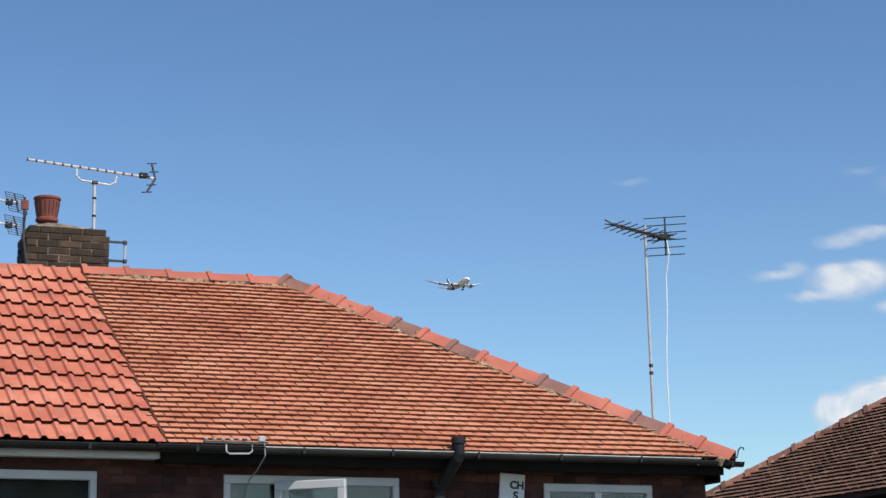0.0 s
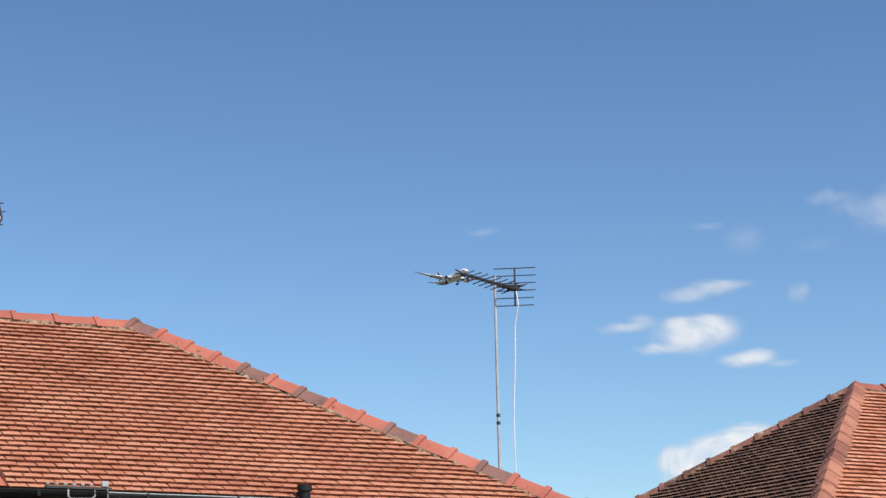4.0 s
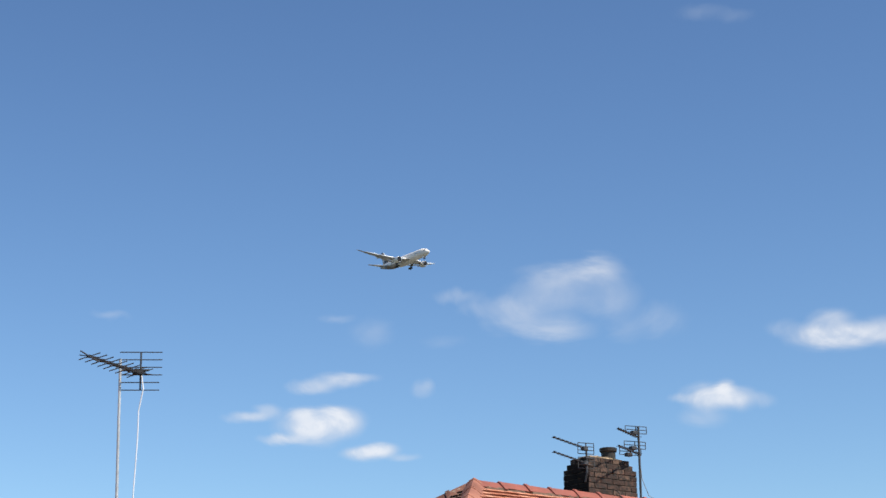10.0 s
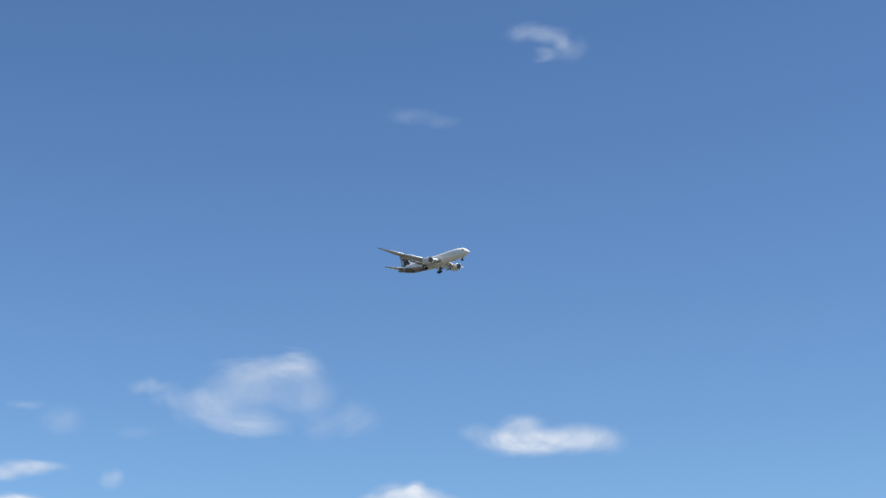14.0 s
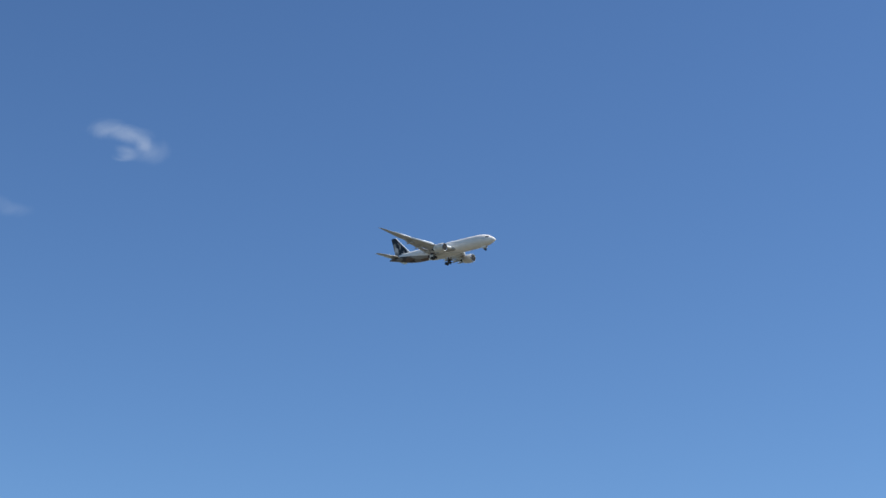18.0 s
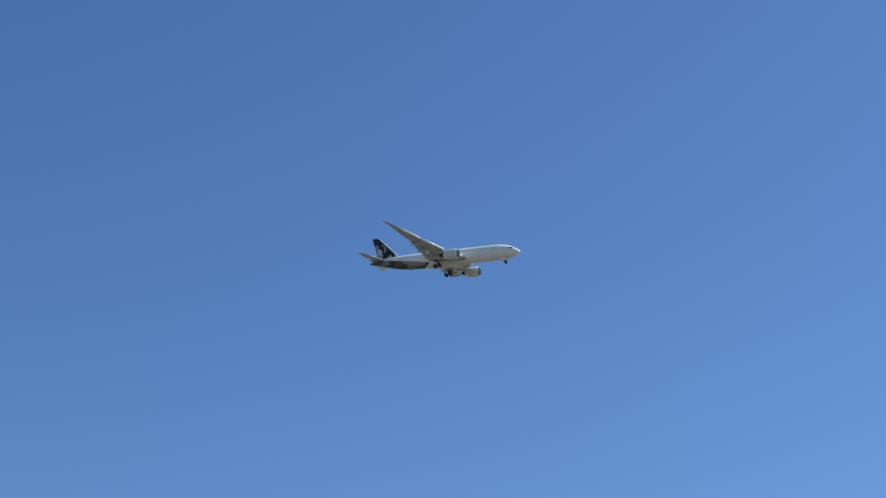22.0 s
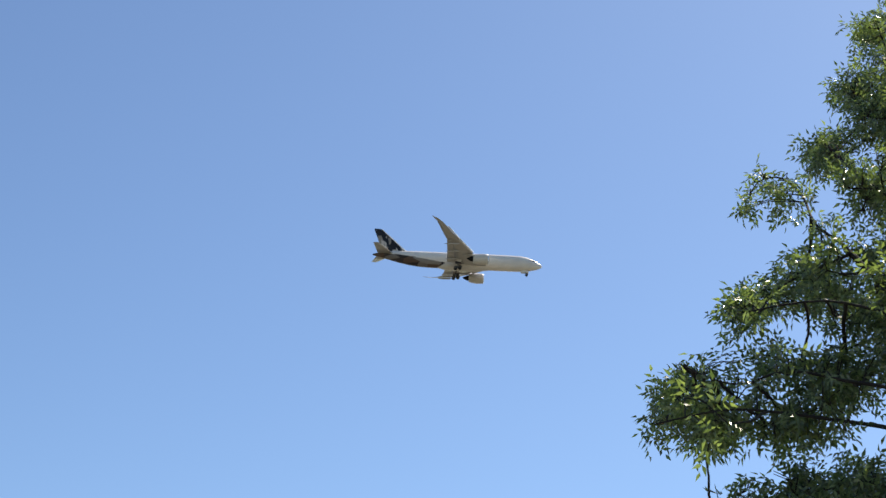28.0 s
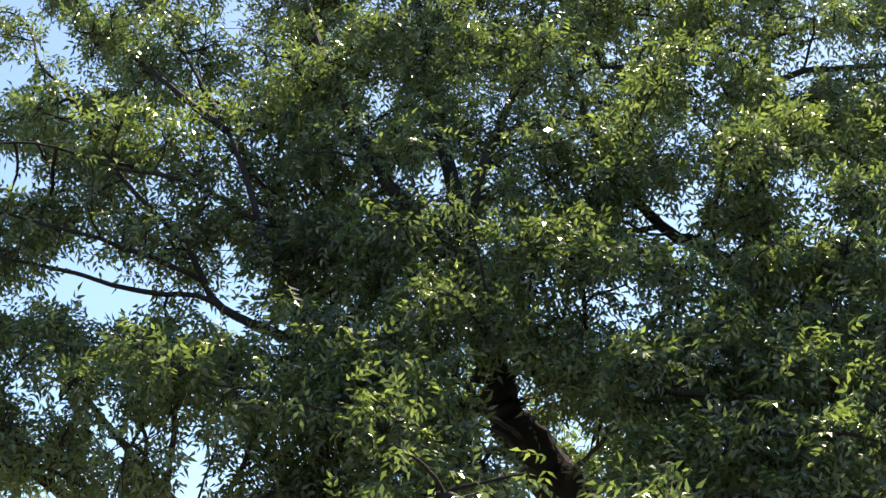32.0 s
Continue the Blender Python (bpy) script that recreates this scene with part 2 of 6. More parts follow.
M_DIM_OLIVE = surface("dim_olive_panel", [(0.3, (0.055, 0.052, 0.034)), (0.7, (0.10, 0.092, 0.062))], 0.9, coarse=2, fine=30, bump=0.0)
M_GRASS = surface("suburban_ground", [(0.3, (0.045, 0.052, 0.030)), (0.5, (0.080, 0.078, 0.060)), (0.7, (0.13, 0.122, 0.10))], 0.95, coarse=0.12, fine=8, bump=0.6, depth=0.03, stain=(0.16, 0.148, 0.12))
M_BARK = surface("ash_bark", [(0.3, (0.014, 0.011, 0.009)), (0.7, (0.042, 0.033, 0.026))], 0.95, coarse=5, fine=25, bump=0.9, depth=0.02)


def glass(name, tint, rough=0.02):
    m, nt, p = nodes_of(name)
    p.inputs["Base Color"].default_value = (*tint, 1)
    p.inputs["Roughness"].default_value = rough
    p.inputs["Transmission Weight"].default_value = 1.0
    p.inputs["IOR"].default_value = 1.45
    return m


M_GLASS = glass("window_glass", (0.9, 0.95, 0.95))


def leaf_material(name, stops):
    m, nt, p = nodes_of(name)
    geo = nt.nodes.new("ShaderNodeNewGeometry")
    n1 = node(nt, "ShaderNodeTexNoise", Scale=0.9, Detail=3.0)
    nt.links.new(geo.outputs["Position"], n1.inputs["Vector"])
    ma = nt.nodes.new("ShaderNodeMath")
    ma.operation = "MULTIPLY_ADD"
    nt.links.new(geo.outputs["Random Per Island"], ma.inputs[0])
    ma.inputs[1].default_value = 0.9
    sub = nt.nodes.new("ShaderNodeMath")
    sub.operation = "SUBTRACT"
    nt.links.new(n1.outputs[0], sub.inputs[0])
    sub.inputs[1].default_value = 0.45
    nt.links.new(sub.outputs[0], ma.inputs[2])
    r = ramp(nt, stops)
    nt.links.new(ma.outputs[0], r.inputs[0])
    nt.links.new(r.outputs[0], p.inputs["Base Color"])
    p.inputs["Roughness"].default_value = 0.30
    p.inputs["Specular IOR Level"].default_value = 0.95
    tr = nt.nodes.new("ShaderNodeBsdfTranslucent")
    light = mix(nt, r.outputs[0], (1.5, 1.8, 0.74), 1.0, "MULTIPLY")
    nt.links.new(light, tr.inputs["Color"])
    ms = nt.nodes.new("ShaderNodeMixShader")
    ms.inputs[0].default_value = 0.43
    nt.links.new(p.outputs[0], ms.inputs[1])
    nt.links.new(tr.outputs[0], ms.inputs[2])
    nt.links.new(ms.outputs[0], nt.nodes["Material Output"].inputs[0])
    return m


M_LEAF = leaf_material("ash_leaf", [(0.15, (0.070, 0.098, 0.055)), (0.5, (0.135, 0.168, 0.086)), (0.85, (0.225, 0.265, 0.14))])

# ---- mesh helpers ----


def mesh_of(name, verts, faces, material=None, smooth=False):
    me = bpy.data.meshes.new(name)
    me.from_pydata([tuple(v) for v in verts], [], [tuple(f) for f in faces])
    if smooth:
        me.polygons.foreach_set("use_smooth", [True] * len(me.polygons))
    if material:
        me.materials.append(material)
    me.update()
    return me


def piece(name, me, parent, m=None, label=""):
    ob = new(name, me)
    ob.parent = parent
    if m is not None:
        ob.matrix_local = m
    return tagged(ob, label)


def part(name, bm, material, parent, label="", smooth=False, m=None):
    bmesh.ops.recalc_face_normals(bm, faces=bm.faces)
    me = bpy.data.meshes.new(name)
    bm.to_mesh(me)
    bm.free()
    me.materials.append(material)
    if smooth:
        me.polygons.foreach_set("use_smooth", [True] * len(me.polygons))
    return piece(name, me, parent, m, label)


def box(bm, x0, x1, y0, y1, z0, z1, bevel=0.0):
    g = bmesh.ops.create_cube(bm, size=1.0, matrix=Matrix.Translation(((x0 + x1) / 2, (y0 + y1) / 2, (z0 + z1) / 2)) @ Matrix.Diagonal((x1 - x0, y1 - y0, z1 - z0, 1)))
    if bevel:
        es = {e for v in g["verts"] for e in v.link_edges}
        bmesh.ops.bevel(bm, geom=list(es), offset=bevel, segments=1, affect="EDGES")
    return bm


def boxed(x0, x1, y0, y1, z0, z1, bevel=0.0):
    return box(bmesh.new(), x0, x1, y0, y1, z0, z1, bevel)


def tube(bm, pts, radii, sides=8, caps=True):
    """A tapered tube through points."""
    pts = [Vector(p) for p in pts]
    rings = []
    up = Vector((0.13, 0.21, 0.97))
    for i, p in enumerate(pts):
        d = (pts[min(i + 1, len(pts) - 1)] - pts[max(i - 1, 0)]).normalized()
        a = d.cross(up)
        if a.length < 0.15:
            a = d.cross(Vector((1, 0.2, 0)))
        a.normalize()
        b = d.cross(a)
        r = radii[i] if isinstance(radii, (list, tuple)) else radii
        rings.append([bm.verts.new(p + r * (math.cos(t) * a + math.sin(t) * b)) for t in (2 * math.pi * k / sides for k in range(sides))])
    for r0, r1 in zip(rings, rings[1:]):
        for k in range(sides):
            bm.faces.new((r0[k], r0[(k + 1) % sides], r1[(k + 1) % sides], r1[k]))
    if caps:
        bm.faces.new(rings[0][::-1])
        bm.faces.new(rings[-1])
    return bm


def tubed(pts, radii, sides=8):
    return tube(bmesh.new(), pts, radii, sides)


def lathe(bm, profile, at=(0, 0, 0), sides=24):
    """Turns (radius, z) pairs round the z axis."""
    x, y, z = at
    rings = [[bm.verts.new((x + r * math.cos(2 * math.pi * k / sides), y + r * math.sin(2 * math.pi * k / sides), z + h)) for k in range(sides)] for r, h in profile]
    for r0, r1 in zip(rings, rings[1:]):
        for k in range(sides):
            bm.faces.new((r0[k], r0[(k + 1) % sides], r1[(k + 1) % sides], r1[k]))
    bm.faces.new(rings[0][::-1])
    bm.faces.new(rings[-1])
    return bm


def empty(name, m, label, category, group="", kind=""):
    ob = new(name)
    ob.empty_display_size = 0.2
    ob.matrix_world = m
    return tagged(ob, label, category, group, kind)


# ---- ground ----
R_GROUND = 4500
gm = mesh_of("ground", [(-R_GROUND, -R_GROUND, 0), (R_GROUND, -R_GROUND, 0), (R_GROUND, R_GROUND, 0), (-R_GROUND, R_GROUND, 0)], [(0, 1, 2, 3)], M_GRASS)
tagged(new("ground", gm), "pale paved and grassy ground reaching to the horizon", "ground", kind="structure")

# ---- houses ----
TURN = 22.0                       # both houses stand on one street line
HALF, RISE, EAVE, RIDGE_Z = 3.36, 2.13, 5.15, 7.28
OVER = 0.30                       # eaves beyond the wall
PITCH = math.atan2(RISE, HALF)
SLOPE = math.hypot(RISE, HALF)


def slope_frame(x, y, z, turn, pitch=PITCH):
    """A frame on a roof plane: x along the eave, y up the slope, z off the tiles; turn about the vertical."""
    return pose(x, y, z, 0, 0, turn) @ Matrix.Rotation(pitch, 4, "X")


def tile_mesh(name, wide, long, thick, material):
    """A cambered plain tile, its tail edge at y=0."""
    v, f = [], []
    nx = 3
    for j, y in enumerate((0.0, long)):
        for i in range(nx + 1):
            x = (i / nx - 0.5) * wide
            camber = 0.0012 * (1 - (2 * i / nx - 1) ** 2)
            v.append((x, y if j else 0.010, camber))
            v.append((x, y, camber + thick))
    n = 2 * (nx + 1)
    for i in range(nx):
        a, b = 2 * i, 2 * i + 2
        f += [(a + 1, b + 1, n + b + 1, n + a + 1), (a, n + a, n + b, b), (a, b, b + 1, a + 1), (n + a, n + a + 1, n + b + 1, n + b)]
    f += [(0, 1, n + 1, n), (2 * nx, n + 2 * nx, n + 2 * nx + 1, 2 * nx + 1)]
    return v, f


GAUGE, TW = 0.1049, 0.168


def shadow_tails(me, faces_each, tails, material):
    """Paints the shadow line below each course onto the lower edge of every tile of a mesh."""
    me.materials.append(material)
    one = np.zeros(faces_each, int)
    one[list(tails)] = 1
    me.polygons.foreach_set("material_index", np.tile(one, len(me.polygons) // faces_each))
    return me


TILE_V, TILE_F = tile_mesh("tile", TW - 0.012, 0.165, 0.0195, None)
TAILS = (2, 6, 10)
TILE_ME = shadow_tails(mesh_of("tile", TILE_V, TILE_F, M_TILE), 14, TAILS, M_TILE_EDGE)
OLD_TILE_ME = shadow_tails(mesh_of("tile", TILE_V, TILE_F, M_OLD_TILE), 14, TAILS, M_OLD_EDGE)
TILE_NP = np.array(TILE_V)


def plain_tiles(slope, left, right, singles, seed, material=M_TILE_SET, lift=0.027, single=None):
    """Courses of plain tiles on a slope part. left/right give the edges at a height up the slope. The first ones are single tiles."""
    r = random.Random(seed)
    made, verts, faces = 0, [], []
    courses = int((SLOPE - 0.04) / GAUGE)
    for c in range(courses):
        y0 = c * GAUGE - 0.035
        sag = 0.006 * math.sin(c * 0.9 + seed)
        lo, hi = left(y0 + 0.08), right(y0 + 0.08)
        x = lo + (TW / 2 if c % 2 else TW) + r.uniform(-0.004, 0.004) - TW / 2
        while x < hi - 0.03:
            wave = 0.005 * math.sin(x * 2.1 + seed) + 0.004 * math.sin(x * 5.3 + c * 0.35)
            m = (Matrix.Translation((x, y0 + wave + sag + r.uniform(-0.002, 0.002), lift + r.uniform(-0.001, 0.002)))
                 @ Matrix.Rotation(-0.225 + r.uniform(-0.010, 0.010), 4, "X") @ Matrix.Rotation(r.uniform(-0.007, 0.007), 4, "Z") @ Matrix.Rotation(r.uniform(-0.012, 0.012), 4, "Y"))
            if made < singles:
                piece("tile", single or TILE_ME, slope, m)
                made += 1
            else:
                a = np.array(m)
                base = len(verts)
                verts += (TILE_NP @ a[:3, :3].T + a[:3, 3]).tolist()
                faces += [tuple(base + k for k in q) for q in TILE_F]
            x += TW
    if verts:
        ob = piece("tile_field", shadow_tails(mesh_of("tile_field", verts, faces, material), 14, TAILS, M_OLD_EDGE if material is M_OLD_SET else M_TILE_EDGE), slope)
        tagged(ob, kind="stuff")


def ridge_mesh(long, radius, collar, material):
    """A half-round ridge tile along +y with a raised collar at its far end."""
    ring, t = 9, 0.016
    prof = [(0.0, 0.0), (long - 0.065, 0.0), (long - 0.06, collar), (long, collar), ]
    v, f = [], []
    for y, up in prof:
        for k in range(ring):
            a = math.pi * (0.06 + 0.88 * k / (ring - 1))
            v.append(((radius + up) * 1.12 * math.cos(a), y, (radius + up) * (1 - abs(math.cos(a)) ** 1.25) * 0.92))
        for k in range(ring):
            a = math.pi * (0.06 + 0.88 * k / (ring - 1))
            v.append(((radius - t) * 1.12 * math.cos(a), y, (radius - t) * (1 - abs(math.cos(a)) ** 1.25) * 0.92 - 0.003))
    n = 2 * ring
    for j in range(len(prof) - 1):
        for k in range(ring - 1):
            a, b = j * n + k, (j + 1) * n + k
            f += [(a, a + 1, b + 1, b), (a + ring, b + ring, b + ring + 1, a + ring + 1)]
        for k in (0, ring - 1):
            a, b = j * n + k, (j + 1) * n + k
            f.append((a, b, b + ring, a + ring))
    for j in (0, len(prof) - 1):
        for k in range(ring - 1):
            a = j * n + k
            f.append((a, a + ring, a + ring + 1, a + 1))
    return mesh_of("ridge_tile", v, f, material, smooth=False)


RIDGE_ME = ridge_mesh(0.455, 0.112, 0.026, M_RIDGE)
HIP_DULL_ME = ridge_mesh(0.375, 0.118, 0.030, M_RIDGE_DULL)
RIDGE_OLD_ME = ridge_mesh(0.455, 0.112, 0.016, M_OLD_RIDGE)
HIP_ME = ridge_mesh(0.375, 0.118, 0.030, M_RIDGE)
BROWN_HIP_ME = ridge_mesh(0.375, 0.128, 0.012, M_BROWN_HIP)
OLD_HIP_ME = ridge_mesh(0.375, 0.112, 0.022, M_OLD_RIDGE)


def along(a, b, roll=0.0):
    """A frame at a with +y towards b and z up."""
    a, b = Vector(a), Vector(b)
    y = (b - a).normalized()
    x = y.cross(Vector((0, 0, 1))).normalized()
    z = x.cross(y)
    return Matrix.Translation(a) @ Matrix((x, y, z)).transposed().to_4x4() @ Matrix.Rotation(roll, 4, "Y")


def run_of_tiles(house, name, me, start, end, step, seed, drop=0.03, other=None, dull=()):
    r = random.Random(seed)
    s, e = Vector(start), Vector(end)
    n = max(1, round((e - s).length / step))
    for k in range(n):
        p = s.lerp(e, k / n)
        m = along(p, e) if (e - p).length > 0.01 else along(s, e)
        m = m @ pose(r.uniform(-0.006, 0.006), 0, -drop + r.uniform(-0.004, 0.004), r.uniform(-0.7, 0.7) - 1.3, r.uniform(-2, 2), r.uniform(-0.8, 0.8))
        piece(name, other if n - 1 - k in dull else me, house, m)


def bedding(house, start, end, seed, wide=0.142, deep=0.085, label="", clay=None):
    """The uneven mortar under a row of ridge or hip tiles."""
    r = random.Random(seed)
    bm = bmesh.new()
    m = along(start, end)
    n = max(6, int((Vector(end) - Vector(start)).length / 0.07))
    span = (Vector(end) - Vector(start)).length
    rows = []
    for k in range(n + 1):
        y = span * k / n
        rows.append([bm.verts.new(m @ Vector((x * (1 + r.uniform(-0.16, 0.12)), y, z + r.uniform(-0.012, 0.008)))) for x, z in
                     ((-wide, -deep), (-wide * 0.86, -deep * 0.25), (-wide * 0.5, 0.0), (wide * 0.5, 0.0), (wide * 0.86, -deep * 0.25), (wide, -deep))])
    for a, b in zip(rows, rows[1:]):
        for k in range(5):
            bm.faces.new((a[k], a[k + 1], b[k + 1], b[k]))
    part("bedding_mortar", bm, clay or M_MORTAR, house, label)


def roof_slope(house, corners, name="roof_slope"):
    """The boarded plane under the tiles, 5 cm thick."""
    bm = bmesh.new()
    top = [bm.verts.new(c) for c in corners]
    low = [bm.verts.new((c[0], c[1], c[2] - 0.06)) for c in corners]
    bm.faces.new(top)
    bm.faces.new(low[::-1])
    for i in range(len(top)):
        j = (i + 1) % len(top)
        bm.faces.new((top[i], low[i], low[j], top[j]))
    return part(name, bm, M_SLAB, house)


def pantile_mesh():
    """A double-roll concrete tile: 0.30 m cover, 0.33 m exposed."""
    n, v, f = 40, [], []
    w, lng, th = 0.312, 0.40, 0.021

    def prof(u):
        # a raised bold roll, then a flat pan
        w2 = (u * 2) % 1.0 if u < 1 else 0.0
        return 0.026 * min(1.0, max(0.0, min((w2 - 0.02) / 0.09, (0.44 - w2) / 0.12)))

    for y in (0.0, lng):
        for i in range(n + 1):
            u = i / n
            v.append(((u - 0.5) * w, y if y else 0.020, prof(u)))
        for i in range(n + 1):
            u = i / n
            v.append(((u - 0.5) * w, y, prof(u) + th))
    k = n + 1
    for i in range(n):
        f += [(k + i, k + i + 1, 3 * k + i + 1, 3 * k + i), (i, 2 * k + i, 2 * k + i + 1, i + 1), (i, i + 1, k + i + 1, k + i), (2 * k + i, 3 * k + i, 3 * k + i + 1, 2 * k + i + 1)]
    f += [(0, k, 3 * k, 2 * k), (n, 2 * k + n, 3 * k + n, k + n)]
    return shadow_tails(mesh_of("pantile", v, f, M_PAN), 4 * n + 2, range(2, 4 * n, 4), M_PAN_EDGE)


PAN_ME = pantile_mesh()
BRICK_L, BRICK_H, JOINT = 0.215, 0.065, 0.010


def brick_mesh(name, lx, ly, lz, material, seed):
    bm = boxed(-lx / 2, lx / 2, -ly / 2, ly / 2, -lz / 2, lz / 2, 0.004)
    r = random.Random(seed)
    for v in bm.verts:
        v.co += Vector((r.uniform(-1, 1), r.uniform(-1, 1), r.uniform(-1, 1))) * 0.0025
    me = bpy.data.meshes.new(name)
    bm.to_mesh(me)
    bm.free()
    me.materials.append(material)
    return me


def chimney(house, x0, x1, y0, y1, z0, z1, seed, crown=0, label="", step=0.055, clay=None, cap=0.075, ledge=0.0):
    """A brick stack with every visible brick; crown: courses that step in at the top."""
    r = random.Random(seed)
    core = boxed(x0 + 0.007, x1 - 0.007, y0 + 0.007, y1 - 0.007, z0, z1 - crown * 0.075 - 0.008)
    for k in range(1, crown + 1):
        i = step * k + 0.012
        box(core, x0 + i, x1 - i, y0 + i, y1 - i, z1 - (crown - k + 1) * 0.075 - 0.02, z1 - (crown - k) * 0.075 - 0.008)
    stack = part("chimney", core, M_DARK_MORTAR if clay else M_SOOT_MORTAR, house, label)
    whole = [brick_mesh("brick", 0.215, 0.1, 0.066, clay or M_SOOT, k) for k in range(3)]
    half = [brick_mesh("brick", 0.1025, 0.1, 0.066, clay or M_SOOT, k + 9) for k in range(2)]
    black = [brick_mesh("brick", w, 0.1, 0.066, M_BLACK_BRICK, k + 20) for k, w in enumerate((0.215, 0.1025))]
    rows = int((z1 - z0) / 0.075)
    for c in range(rows):
        z = z1 - 0.0375 - (rows - 1 - c) * 0.075
        inset = 0.0
        if c >= rows - crown:
            inset = step * (c - (rows - crown) + 1)
        if crown and c == rows - crown - 2:
            inset = -ledge
        for side in range(4):
            if side in (0, 2):
                a, b, fixed = x0 + inset, x1 - inset, (y0 + inset if side == 0 else y1 - inset)
            else:
                a, b, fixed = y0 + inset, y1 - inset, (x1 - inset if side == 1 else x0 + inset)
            u = a + (0.0 if (c + side) % 2 else -0.1125)
            while u < b - 0.05:
                lo, hi = max(u, a), min(u + 0.215, b)
                if hi - lo > 0.06:
                    me = r.choice(whole) if hi - lo > 0.16 else r.choice(half)
                    # left side: sooty bricks with that side's shade painted in too
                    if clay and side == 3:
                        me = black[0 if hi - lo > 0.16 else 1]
                    sx = (hi - lo) / (0.215 if hi - lo > 0.16 else 0.1025)
                    mid = (lo + hi) / 2
                    off = 0.047 + r.uniform(-0.004, 0.004)
                    if side == 0:
                        m = pose(mid, fixed + off, z, r.uniform(-1.5, 1.5), 0, r.uniform(-1, 1))
                    elif side == 2:
                        m = pose(mid, fixed - off, z, 0, 0, 180)
                    elif side == 1:
                        m = pose(fixed - off, mid, z, 0, 0, 90 + r.uniform(-1, 1))
                    else:
                        m = pose(fixed + off, mid, z, 0, 0, 90 + r.uniform(-1, 1))
                    piece("brick", me, stack, m @ Matrix.Diagonal((sx, 1, 1, 1)))
                u += 0.225
    # mortar flaunching on top
    bm = bmesh.new()
    ins = step * crown
    n = 12
    grid = []
    for j in range(n + 1):
        for i in range(n + 1):
            u, w = i / n, j / n
            edge = min(u, 1 - u, w, 1 - w)
            lump = 0.0 if clay else 0.022 * math.sin(5.2 * u + 0.6) - 0.02 * math.exp(-((u - 0.12) / 0.10) ** 2)
            grid.append(bm.verts.new((x0 + ins + 0.01 + (x1 - x0 - 2 * ins - 0.02) * u, y0 + ins + 0.01 + (y1 - y0 - 2 * ins - 0.02) * w, z1 - 0.012 + (cap + lump) * (1 - abs(2 * u - 1) ** 5) * (1 - abs(2 * w - 1) ** 3) + r.uniform(-0.006, 0.006))))
    for j in range(n):
        for i in range(n):
            a = j * (n + 1) + i
            bm.faces.new((grid[a], grid[a + 1], grid[a + n + 2], grid[a + n + 1]))
    part("mortar_cap", bm, M_MORTAR if clay else M_SOOT_MORTAR, stack, "cracked mortar cap")
    return stack


def window(house, name, x0, x1, z0, z1, y, bars, behind):
    """A white casement window in the front wall at y; bars: mullions at x."""
    win = part(name, boxed(x0 + 0.03, x1 - 0.03, y + 0.12, y + 0.16, z0 + 0.03, z1 - 0.03), behind, house, "white plastic-framed window")
    f = 0.075
    frame_bm = bmesh.new()
    box(frame_bm, x0, x1, y - 0.012, y + 0.06, z1 - f, z1, 0.006)
    box(frame_bm, x0, x1, y - 0.012, y + 0.06, z0, z0 + f, 0.006)
    box(frame_bm, x0, x0 + f * 0.8, y - 0.012, y + 0.06, z0 + f, z1 - f, 0.006)
    box(frame_bm, x1 - f * 0.8, x1, y - 0.012, y + 0.06, z0 + f, z1 - f, 0.006)
    part("window_frame", frame_bm, M_UPVC, win)
    edges = [x0 + f * 0.8, *bars, x1 - f * 0.8]
    for b in bars:
        part("mullion", boxed(b - 0.035, b + 0.035, y - 0.012, y + 0.06, z0 + f, z1 - f, 0.006), M_UPVC, win)
    for a, b in zip(edges, edges[1:]):
        ob = part("pane", boxed(a - 0.01, b + 0.01, y + 0.022, y + 0.030, z0 + f - 0.01, z1 - f + 0.01), M_GLASS, win)
        ob.visible_shadow = False
    part("window_sill", boxed(x0 - 0.03, x1 + 0.03, y - 0.09, y + 0.02, z0 - 0.05, z0, 0.006), M_UPVC, win)
    return win


def wall_with_holes(house, x0, x1, y, thick, z0, z1, holes):
    """A front wall with real openings (x0, x1, z0, z1)."""
    bm = bmesh.new()
    xs = sorted({x0, x1, *(v for h in holes for v in h[:2])})
    for a, b in zip(xs, xs[1:]):
        inside = [h for h in holes if h[0] <= a + 1e-6 and h[1] >= b - 1e-6]
        if inside:
            box(bm, a, b, y, y + thick, z0, inside[0][2])
            box(bm, a, b, y, y + thick, inside[0][3], z1)
        else:
            box(bm, a, b, y, y + thick, z0, z1)
    bmesh.ops.remove_doubles(bm, verts=bm.verts, dist=1e-5)
    return part("front_wall", bm, M_WALL, house, "dark red brick front wall")


